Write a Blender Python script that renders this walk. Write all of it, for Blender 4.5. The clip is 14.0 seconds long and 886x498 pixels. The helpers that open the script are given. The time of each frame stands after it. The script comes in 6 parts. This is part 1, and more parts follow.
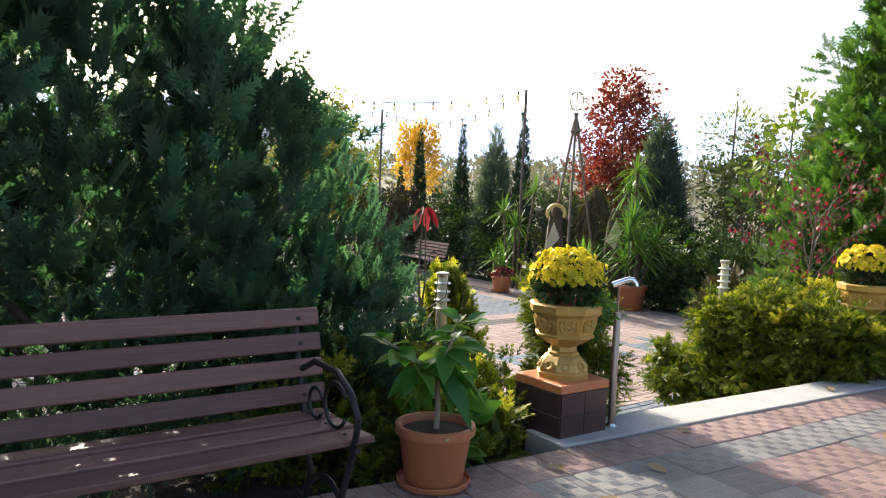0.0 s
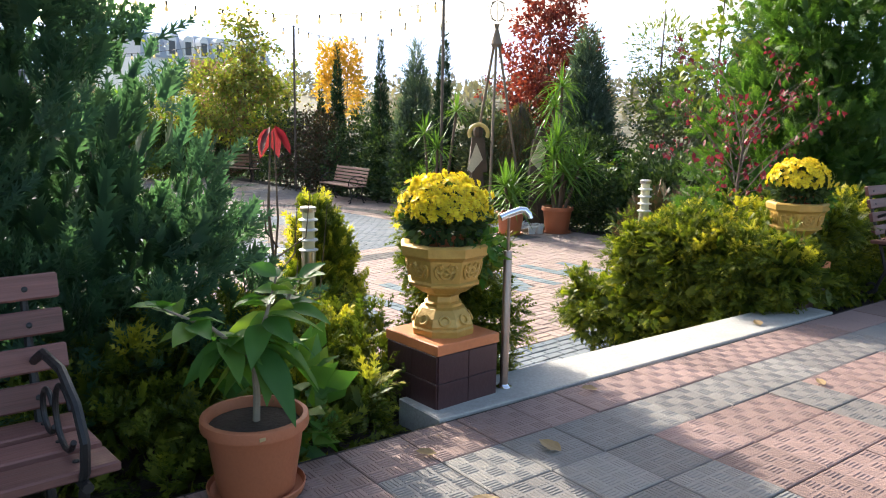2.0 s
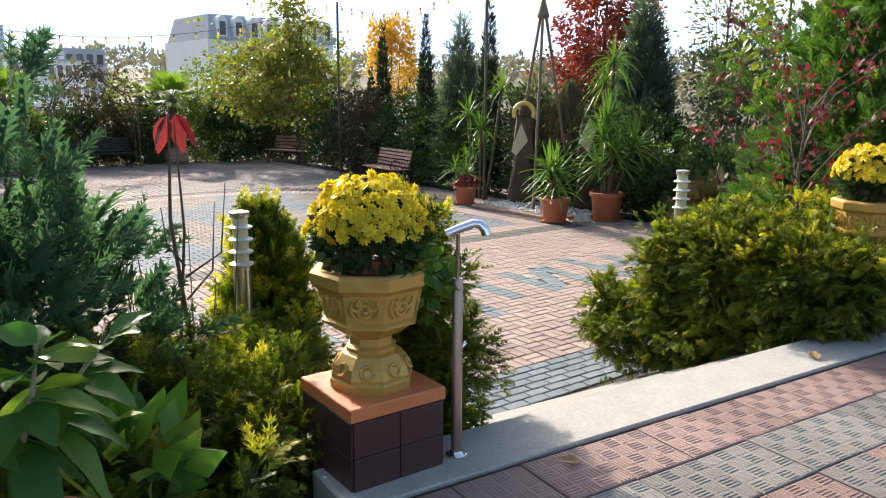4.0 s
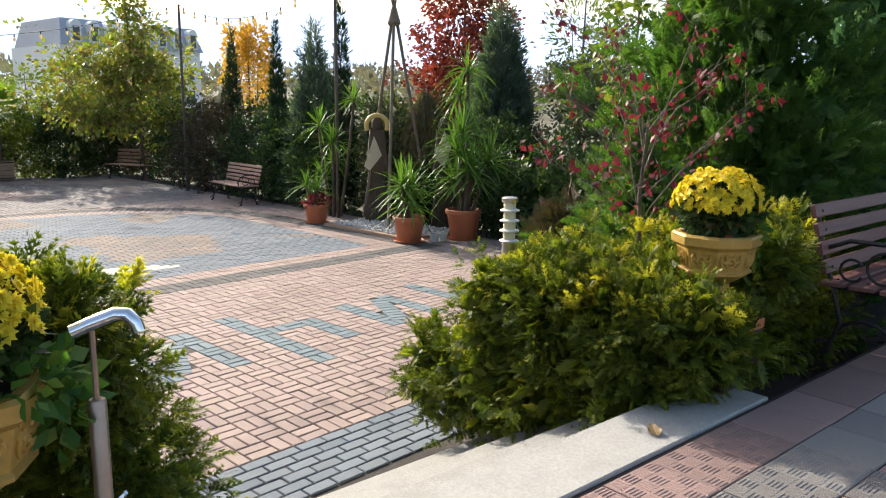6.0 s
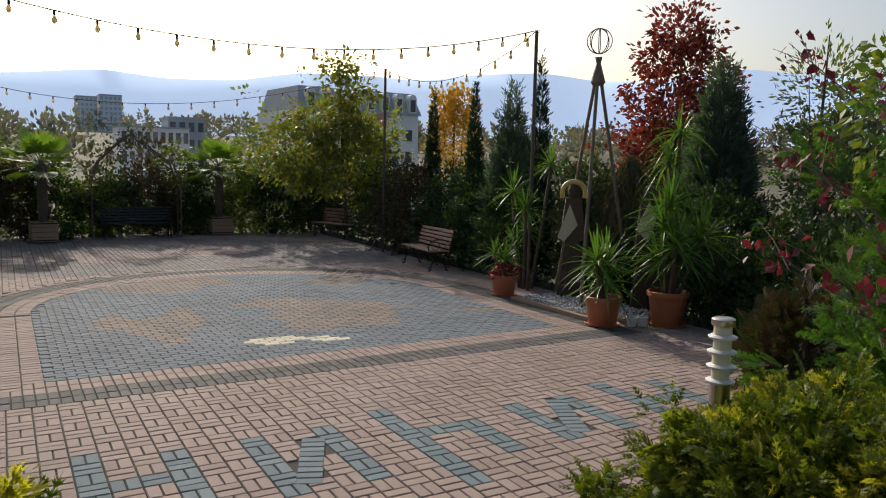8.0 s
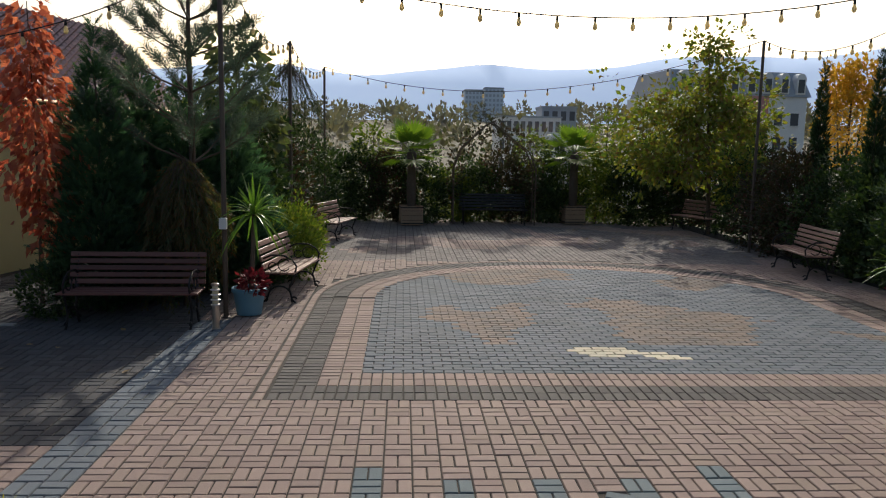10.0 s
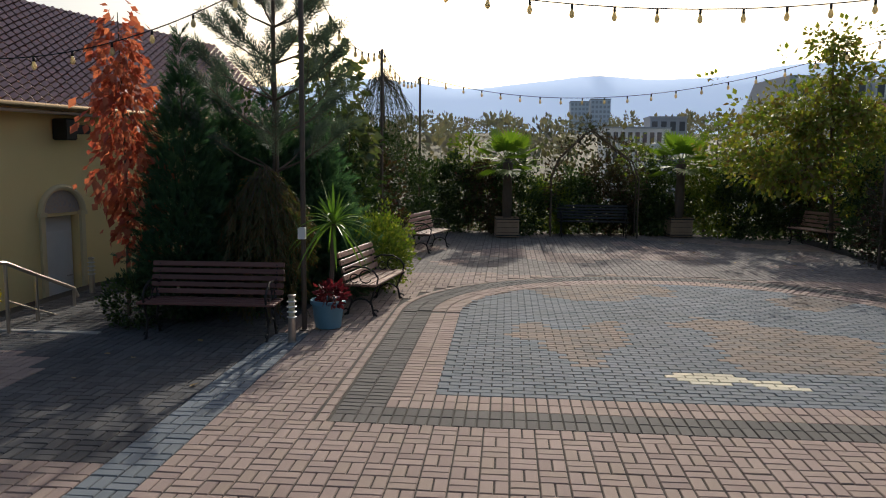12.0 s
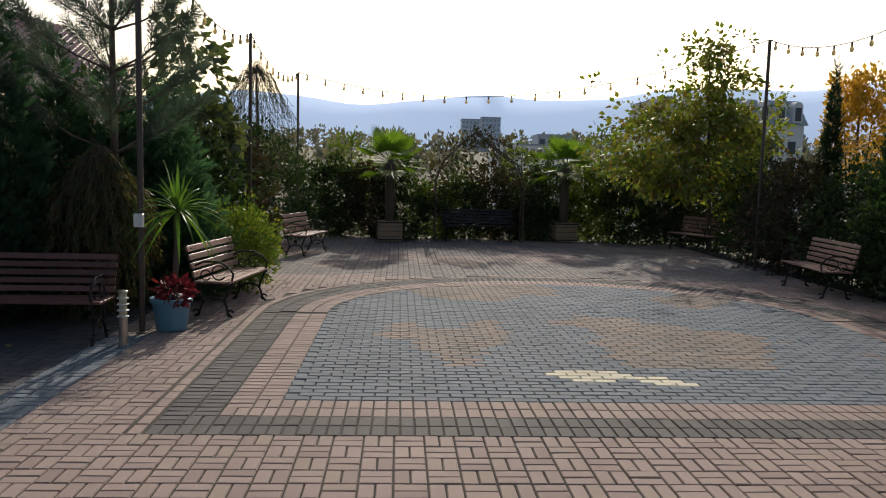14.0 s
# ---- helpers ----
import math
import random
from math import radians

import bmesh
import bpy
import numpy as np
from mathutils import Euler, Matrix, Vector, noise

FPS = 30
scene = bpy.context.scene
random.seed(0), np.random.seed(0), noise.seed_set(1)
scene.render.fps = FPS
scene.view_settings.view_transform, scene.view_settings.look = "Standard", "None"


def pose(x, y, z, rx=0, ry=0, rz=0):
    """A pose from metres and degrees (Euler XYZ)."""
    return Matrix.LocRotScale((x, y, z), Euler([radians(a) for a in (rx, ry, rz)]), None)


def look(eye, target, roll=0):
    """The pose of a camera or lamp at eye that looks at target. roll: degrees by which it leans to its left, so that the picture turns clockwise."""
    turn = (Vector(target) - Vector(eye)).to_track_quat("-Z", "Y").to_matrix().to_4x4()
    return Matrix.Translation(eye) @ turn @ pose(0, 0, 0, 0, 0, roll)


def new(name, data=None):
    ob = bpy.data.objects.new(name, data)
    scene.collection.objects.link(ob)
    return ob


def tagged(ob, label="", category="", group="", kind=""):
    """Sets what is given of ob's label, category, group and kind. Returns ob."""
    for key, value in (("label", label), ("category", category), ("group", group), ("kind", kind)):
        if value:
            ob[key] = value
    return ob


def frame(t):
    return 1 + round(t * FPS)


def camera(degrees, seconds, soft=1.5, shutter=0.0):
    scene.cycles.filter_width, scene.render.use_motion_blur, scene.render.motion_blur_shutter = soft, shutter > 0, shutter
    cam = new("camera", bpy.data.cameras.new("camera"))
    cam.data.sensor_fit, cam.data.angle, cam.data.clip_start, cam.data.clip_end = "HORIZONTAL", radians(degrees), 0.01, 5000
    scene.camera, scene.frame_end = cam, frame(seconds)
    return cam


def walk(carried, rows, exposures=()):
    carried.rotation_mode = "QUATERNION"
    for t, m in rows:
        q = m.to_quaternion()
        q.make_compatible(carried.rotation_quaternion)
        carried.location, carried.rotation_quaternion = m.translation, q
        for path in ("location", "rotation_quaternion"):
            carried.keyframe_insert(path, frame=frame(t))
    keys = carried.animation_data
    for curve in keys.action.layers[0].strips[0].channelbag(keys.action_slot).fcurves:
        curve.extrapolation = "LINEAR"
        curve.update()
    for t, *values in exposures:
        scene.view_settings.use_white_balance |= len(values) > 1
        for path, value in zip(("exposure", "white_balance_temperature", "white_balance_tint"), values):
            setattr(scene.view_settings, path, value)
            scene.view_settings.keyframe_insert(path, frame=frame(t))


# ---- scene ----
cam = camera(60.2, 14.0, soft=1.1)
PATH = [
    (0, (-3.362, -9.515, 2.15), (-2.159, -7.924, 2.004), 2.4),
    (0.5, (-3.207, -9.412, 2.154), (-1.919, -7.895, 1.955), 1.5),
    (1, (-2.926, -9.312, 2.125), (-1.628, -7.807, 1.903), 1.1),
    (1.5, (-2.697, -9.233, 2.122), (-1.381, -7.756, 1.83), 1.1),
    (2, (-2.481, -9.068, 2.118), (-1.166, -7.599, 1.779), 1.0),
    (2.2, (-2.405, -9.021, 2.124), (-1.092, -7.553, 1.776), 0.9),
    (4.3, (-1.301, -8.679, 2.144), (-0.145, -7.095, 1.753), 0.5),
    (4.5, (-1.186, -8.676, 2.157), (-0.032, -7.089, 1.77), 0.7),
    (5, (-0.951, -8.612, 2.157), (0.233, -7.045, 1.776), 1.1),
    (5.5, (-0.715, -8.438, 2.164), (0.66, -7.032, 1.797), 2.3),
    (6, (-0.467, -8.291, 2.154), (0.939, -6.917, 1.788), 0.6),
    (6.5, (-0.202, -8.142, 2.171), (1.172, -6.735, 1.806), -0.4),
    (7, (0.047, -7.913, 2.175), (1.4, -6.486, 1.811), 1.4),
    (7.5, (0.26, -7.718, 2.188), (1.562, -6.231, 1.878), 1.0),
    (8, (0.487, -7.505, 2.224), (1.486, -5.785, 2.004), 1.3),
    (8.5, (0.595, -7.177, 2.209), (1.322, -5.327, 1.984), 1.0),
    (9, (0.745, -6.93, 2.192), (1.203, -4.995, 1.973), -0.0),
    (9.2, (0.846, -6.824, 2.196), (1.17, -4.863, 1.97), -0.2),
    (11.3, (1.398, -6.054, 2.247), (1.366, -4.081, 1.923), 1.2),
    (11.5, (1.406, -6.01, 2.226), (1.313, -4.038, 1.902), 1.0),
    (12, (1.404, -5.877, 2.143), (1.241, -3.899, 1.901), 0.6),
    (12.5, (1.487, -5.666, 2.032), (1.236, -3.693, 1.815), -0.4),
    (13, (1.548, -5.505, 1.955), (1.277, -3.534, 1.745), 0.9),
    (13.5, (1.567, -5.213, 1.858), (1.503, -3.225, 1.65), 1.2),
    (14, (1.665, -5.012, 1.766), (1.781, -3.025, 1.57), 1.5),
]
EXPOSURES = [(0.0, 1.3), (2.0, 1.52), (4.5, 1.06), (6.5, 1.02), (7.5, 0.8), (7.9, -0.17), (9.0, -0.45), (11.5, -0.35), (14.0, -0.4)]
walk(cam, [(t, look(eye, target, roll)) for t, eye, target, roll in PATH], EXPOSURES)

# ---- world, sun ----
SUN_DIR = Vector((0.10, 0.89, 0.46)).normalized()
world = bpy.data.worlds.new("world")
scene.world = world
world.use_nodes = True
wn = world.node_tree
sky = wn.nodes.new("ShaderNodeTexSky")
sky.sky_type = "NISHITA"
sky.sun_disc = False
sky.sun_elevation = math.asin(SUN_DIR.z)
sky.sun_rotation = math.atan2(SUN_DIR.x, SUN_DIR.y)
sky.air_density, sky.dust_density, sky.ozone_density = 1.0, 4.0, 1.0
wn.nodes["Background"].inputs["Strength"].default_value = 0.15
wn.links.new(sky.outputs[0], wn.nodes["Background"].inputs["Color"])
sun = new("sun", bpy.data.lights.new("sun", "SUN"))
sun.data.energy, sun.data.angle, sun.data.color = 4.2, radians(0.6), (1.0, 0.93, 0.82)
sun.rotation_euler = SUN_DIR.to_track_quat("Z", "Y").to_euler()

TERRACE = 0.805
BED = 0.62
RNG = np.random.default_rng(5)


# ---- materials ----
def material(name, rough=0.6, metal=0.0):
    m = bpy.data.materials.new(name)
    m.use_nodes = True
    b = m.node_tree.nodes["Principled BSDF"]
    b.inputs["Roughness"].default_value, b.inputs["Metallic"].default_value = rough, metal
    return m, m.node_tree, b


def ramp(nt, colours, source):
    r = nt.nodes.new("ShaderNodeValToRGB")
    e = r.color_ramp.elements
    while len(e) < len(colours):
        e.new(0.5)
    for i, c in enumerate(colours):
        e[i].position, e[i].color = i / max(1, len(colours) - 1), (*c, 1)
    nt.links.new(source, r.inputs[0])
    return r.outputs[0]


def noise_tex(nt, scale, detail=4.0, space="Object"):
    co = nt.nodes.new("ShaderNodeTexCoord")
    n = nt.nodes.new("ShaderNodeTexNoise")
    n.inputs["Scale"].default_value, n.inputs["Detail"].default_value = scale, detail
    nt.links.new(co.outputs[space], n.inputs["Vector"])
    return n.outputs["Fac"]


def mixed(nt, a, b, fac, mode="MIX"):
    x = nt.nodes.new("ShaderNodeMix")
    x.data_type, x.blend_type = "RGBA", mode
    for sock, v in ((x.inputs[6], a), (x.inputs[7], b), (x.inputs[0], fac)):
        if isinstance(v, (int, float)):
            sock.default_value = v
        elif isinstance(v, tuple):
            sock.default_value = (*v, 1)
        else:
            nt.links.new(v, sock)
    return x.outputs[2]


def bump(nt, b, height, strength=0.3, distance=0.01):
    n = nt.nodes.new("ShaderNodeBump")
    n.inputs["Strength"].default_value, n.inputs["Distance"].default_value = strength, distance
    nt.links.new(height, n.inputs["Height"])
    nt.links.new(n.outputs[0], b.inputs["Normal"])


def plain(name, colours, rough=0.6, metal=0.0, scale=6.0, fine=60.0, relief=0.2, stain=0.35, space="Object"):
    """A surface with stains at one scale, grain at another and a fine relief."""
    m, nt, b = material(name, rough, metal)
    c = ramp(nt, colours, noise_tex(nt, scale, 5, space))
    g = noise_tex(nt, fine, 3, space)
    c = mixed(nt, c, ramp(nt, [(0.55, 0.55, 0.55), (1.3, 1.3, 1.3)], g), stain, "MULTIPLY")
    nt.links.new(c, b.inputs["Base Color"])
    bump(nt, b, g, relief)
    return m


def pieces(name, colours, rough=0.8, relief=0.4, joined=True, spec=0.4):
    """Stone or brick pieces, each with a tone of its own."""
    m, nt, b = material(name, rough)
    if joined:
        src = nt.nodes.new("ShaderNodeNewGeometry").outputs["Random Per Island"]
    else:
        src = nt.nodes.new("ShaderNodeObjectInfo").outputs["Random"]
    c = ramp(nt, colours, src)
    big = world_noise(nt, 0.8)
    c = mixed(nt, c, ramp(nt, [(0.6, 0.58, 0.55), (1.15, 1.15, 1.15)], big), 0.7, "MULTIPLY")
    g = world_noise(nt, 90.0)
    c = mixed(nt, c, ramp(nt, [(0.6, 0.6, 0.6), (1.25, 1.25, 1.25)], g), 0.5, "MULTIPLY")
    nt.links.new(c, b.inputs["Base Color"])
    b.inputs["Specular IOR Level"].default_value = spec
    bump(nt, b, g, relief, 0.004)
    return m


def world_noise(nt, scale, detail=5.0):
    g = nt.nodes.new("ShaderNodeNewGeometry")
    n = nt.nodes.new("ShaderNodeTexNoise")
    n.inputs["Scale"].default_value, n.inputs["Detail"].default_value = scale, detail
    nt.links.new(g.outputs["Position"], n.inputs["Vector"])
    return n.outputs["Fac"]


def leafy(name, colours, through_light=0.35, rough=0.55, tint=(1.25, 1.35, 0.5), toned=False):
    """Leaves: a tone of its own for each leaf or (toned) each spray, light shining through."""
    m, nt, b = material(name, rough)
    if toned:
        at = nt.nodes.new("ShaderNodeAttribute")
        at.attribute_name = "tone"
        src = at.outputs["Fac"]
    else:
        src = nt.nodes.new("ShaderNodeNewGeometry").outputs["Random Per Island"]
    c = ramp(nt, colours, src)
    c = mixed(nt, c, ramp(nt, [(0.6, 0.62, 0.6), (1.3, 1.28, 1.2)], world_noise(nt, 2.2, 3)), 0.6, "MULTIPLY")
    nt.links.new(c, b.inputs["Base Color"])
    b.inputs["Specular IOR Level"].default_value = 0.3
    t = nt.nodes.new("ShaderNodeBsdfTranslucent")
    warm = mixed(nt, c, tint, 1.0, "MULTIPLY")
    nt.links.new(warm, t.inputs["Color"])
    s = nt.nodes.new("ShaderNodeMixShader")
    s.inputs[0].default_value = through_light
    nt.links.new(b.outputs[0], s.inputs[1])
    nt.links.new(t.outputs[0], s.inputs[2])
    nt.links.new(s.outputs[0], nt.nodes["Material Output"].inputs["Surface"])
    return m


def planed(name, colours, rough=0.5):
    """Painted boards with grain running along them, worn in streaks."""
    m, nt, b = material(name, rough)
    co, mp = nt.nodes.new("ShaderNodeTexCoord"), nt.nodes.new("ShaderNodeMapping")
    mp.inputs["Scale"].default_value = (1.0, 0.035, 1.0)
    nt.links.new(co.outputs["Object"], mp.inputs["Vector"])
    facs = []
    for scale, detail in ((26.0, 4.0), (150.0, 3.0)):
        n = nt.nodes.new("ShaderNodeTexNoise")
        n.inputs["Scale"].default_value, n.inputs["Detail"].default_value = scale, detail
        nt.links.new(mp.outputs[0], n.inputs["Vector"])
        facs.append(n.outputs["Fac"])
    own = ramp(nt, [(0.72, 0.72, 0.72), (1.2, 1.2, 1.2)], nt.nodes.new("ShaderNodeObjectInfo").outputs["Random"])
    c = mixed(nt, ramp(nt, colours, facs[0]), ramp(nt, [(0.45, 0.45, 0.45), (1.5, 1.5, 1.5)], facs[1]), 0.6, "MULTIPLY")
    nt.links.new(mixed(nt, c, own, 1.0, "MULTIPLY"), b.inputs["Base Color"])
    b.inputs["Specular IOR Level"].default_value = 0.35
    bump(nt, b, facs[1], 0.35, 0.004)
    return m


M = {}
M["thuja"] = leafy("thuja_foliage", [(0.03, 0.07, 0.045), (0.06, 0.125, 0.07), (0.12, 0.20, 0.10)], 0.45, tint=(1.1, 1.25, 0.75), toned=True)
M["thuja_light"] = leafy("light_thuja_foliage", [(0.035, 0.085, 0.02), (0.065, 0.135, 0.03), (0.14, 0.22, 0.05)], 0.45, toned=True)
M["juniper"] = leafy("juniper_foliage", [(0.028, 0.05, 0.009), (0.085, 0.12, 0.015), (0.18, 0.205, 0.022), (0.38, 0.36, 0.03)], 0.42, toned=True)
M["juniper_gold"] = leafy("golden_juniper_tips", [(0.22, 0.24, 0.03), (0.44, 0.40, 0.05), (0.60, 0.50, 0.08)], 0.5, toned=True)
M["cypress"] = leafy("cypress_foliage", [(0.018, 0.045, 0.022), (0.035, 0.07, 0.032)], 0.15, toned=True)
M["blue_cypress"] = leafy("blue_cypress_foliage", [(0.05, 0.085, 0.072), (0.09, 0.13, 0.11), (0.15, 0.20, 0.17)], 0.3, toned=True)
M["shrub"] = leafy("shrub_leaves", [(0.022, 0.045, 0.018), (0.04, 0.075, 0.025), (0.085, 0.12, 0.04)], 0.2)
M["shrub_light"] = leafy("light_shrub_leaves", [(0.08, 0.13, 0.025), (0.14, 0.20, 0.035), (0.25, 0.26, 0.05)], 0.32)
M["shrub_brown"] = leafy("browning_shrub_leaves", [(0.06, 0.042, 0.03), (0.05, 0.06, 0.025), (0.11, 0.05, 0.04)], 0.18)
M["shrub_grey"] = leafy("grey_green_leaves", [(0.07, 0.095, 0.055), (0.11, 0.135, 0.075), (0.15, 0.15, 0.085)], 0.3)
M["yellow"] = leafy("yellow_leaves", [(0.55, 0.34, 0.04), (0.72, 0.46, 0.06), (0.42, 0.31, 0.06)], 0.4, tint=(1.15, 1.05, 0.6))
M["red"] = leafy("red_leaves", [(0.14, 0.03, 0.028), (0.22, 0.055, 0.04), (0.30, 0.09, 0.05)], 0.33, tint=(1.2, 0.8, 0.6))
M["orange"] = leafy("orange_red_leaves", [(0.42, 0.12, 0.085), (0.58, 0.23, 0.13), (0.36, 0.08, 0.06)], 0.5, tint=(1.15, 0.9, 0.7))
M["crimson"] = leafy("crimson_leaves", [(0.17, 0.022, 0.034), (0.085, 0.018, 0.026), (0.25, 0.05, 0.055)], 0.3, tint=(1.3, 0.7, 0.7))
M["yucca"] = leafy("yucca_blades", [(0.06, 0.14, 0.03), (0.10, 0.20, 0.04), (0.17, 0.26, 0.05)], 0.35, 0.4)
M["palm"] = leafy("palm_fans", [(0.10, 0.18, 0.03), (0.16, 0.24, 0.04)], 0.45)
M["broadleaf"] = leafy("broad_leaves", [(0.05, 0.14, 0.03), (0.09, 0.20, 0.04), (0.20, 0.28, 0.05)], 0.4, 0.45)
M["pine"] = leafy("pine_needles", [(0.06, 0.09, 0.078), (0.13, 0.165, 0.14)], 0.35, tint=(1.1, 1.2, 0.8), toned=True)
M["larch"] = leafy("larch_needles", [(0.06, 0.09, 0.04), (0.16, 0.095, 0.045), (0.08, 0.115, 0.055)], 0.35)
M["mum"] = leafy("chrysanthemum_petals", [(0.78, 0.62, 0.03), (0.88, 0.74, 0.05), (0.62, 0.45, 0.04)], 0.3, tint=(1.1, 1.1, 0.6))
M["bark"] = plain("bark", [(0.07, 0.05, 0.035), (0.15, 0.11, 0.08)], 0.9, 0, 8, 40, 0.6)
M["pale_bark"] = plain("pale_bark", [(0.22, 0.18, 0.13), (0.34, 0.28, 0.21)], 0.85, 0, 8, 40, 0.4)
M["twig"] = plain("twig_bark", [(0.09, 0.07, 0.055), (0.16, 0.13, 0.10)], 0.85, 0, 8, 40, 0.4)
M["soil"] = plain("soil", [(0.02, 0.014, 0.01), (0.06, 0.04, 0.028)], 0.95, 0, 9, 70, 0.8)
M["terracotta"] = plain("terracotta", [(0.36, 0.115, 0.05), (0.44, 0.15, 0.07)], 0.55, 0, 5, 80, 0.1, 0.25)
M["blue_pot"] = plain("blue_plastic", [(0.10, 0.25, 0.36), (0.14, 0.31, 0.43)], 0.5, 0, 5, 80, 0.1, 0.2)
M["white_pot"] = plain("white_plastic", [(0.6, 0.6, 0.58), (0.75, 0.75, 0.72)], 0.5, 0, 5, 80, 0.1, 0.2)
M["gold"] = plain("gold_painted_cast_stone", [(0.34, 0.19, 0.04), (0.50, 0.31, 0.075), (0.42, 0.25, 0.055)], 0.42, 0.25, 7, 50, 0.25, 0.4)
M["cap"] = plain("orange_tile", [(0.50, 0.15, 0.05), (0.60, 0.21, 0.08)], 0.5, 0, 9, 60, 0.15, 0.3)
M["plinth"] = plain("dark_brown_tile", [(0.045, 0.022, 0.024), (0.075, 0.035, 0.035)], 0.35, 0, 6, 50, 0.15, 0.3)
M["steel"] = plain("brushed_steel", [(0.50, 0.46, 0.42), (0.62, 0.58, 0.53)], 0.3, 1.0, 5, 90, 0.05, 0.2)
M["rail"] = plain("weathered_rail_steel", [(0.30, 0.22, 0.18), (0.40, 0.31, 0.26)], 0.38, 0.85, 5, 60, 0.05, 0.3)
M["chrome"] = plain("chrome", [(0.75, 0.75, 0.77), (0.85, 0.85, 0.87)], 0.1, 1.0, 5, 90, 0.02, 0.1)
M["iron"] = plain("black_iron", [(0.018, 0.018, 0.02), (0.04, 0.038, 0.036)], 0.5, 0.6, 12, 70, 0.2)
M["pole"] = plain("brown_painted_steel", [(0.07, 0.05, 0.04), (0.12, 0.09, 0.07)], 0.5, 0.3, 6, 60, 0.1)
M["slat"] = planed("red_brown_slats", [(0.075, 0.036, 0.03), (0.17, 0.075, 0.062), (0.10, 0.05, 0.038)], 0.5)
M["slat_pale"] = planed("worn_slats", [(0.16, 0.085, 0.06), (0.34, 0.20, 0.15), (0.22, 0.125, 0.095)], 0.5)
M["concrete"] = plain("pale_concrete", [(0.20, 0.19, 0.17), (0.36, 0.35, 0.32), (0.29, 0.28, 0.26)], 0.85, 0, 4, 70, 0.4, 0.6)
M["yellow_wall"] = plain("yellow_plaster", [(0.80, 0.64, 0.29), (0.88, 0.72, 0.36)], 0.85, 0, 1.2, 60, 0.15, 0.15)
M["white_paint"] = plain("white_paint", [(0.68, 0.67, 0.64), (0.8, 0.79, 0.77)], 0.5, 0, 5, 60, 0.08, 0.15)
M["wood"] = plain("grey_wood", [(0.12, 0.085, 0.055), (0.24, 0.18, 0.12)], 0.8, 0, 5, 35, 0.5)
M["gold_wood"] = plain("yellowed_wood", [(0.30, 0.21, 0.09), (0.44, 0.33, 0.16)], 0.6, 0, 5, 35, 0.3)
M["dark_wood"] = plain("dark_hewn_wood", [(0.045, 0.03, 0.02), (0.10, 0.07, 0.045)], 0.8, 0, 5, 35, 0.5)
M["halo"] = plain("gilded_wood", [(0.55, 0.38, 0.10), (0.68, 0.49, 0.16)], 0.5, 0, 5, 35, 0.2)
M["shield"] = plain("pale_board", [(0.46, 0.38, 0.24), (0.58, 0.50, 0.34)], 0.6, 0, 5, 35, 0.3)
M["crate"] = plain("stained_planks", [(0.30, 0.19, 0.12), (0.44, 0.29, 0.18)], 0.7, 0, 5, 35, 0.3)
M["joint"] = plain("joint_sand", [(0.025, 0.02, 0.016), (0.05, 0.042, 0.034)], 0.95, 0, 2, 60, 0.4)
M["ground"] = plain("ground", [(0.05, 0.07, 0.03), (0.10, 0.09, 0.05), (0.07, 0.08, 0.035)], 0.95, 0, 0.05, 2, 0.3, 0.5)


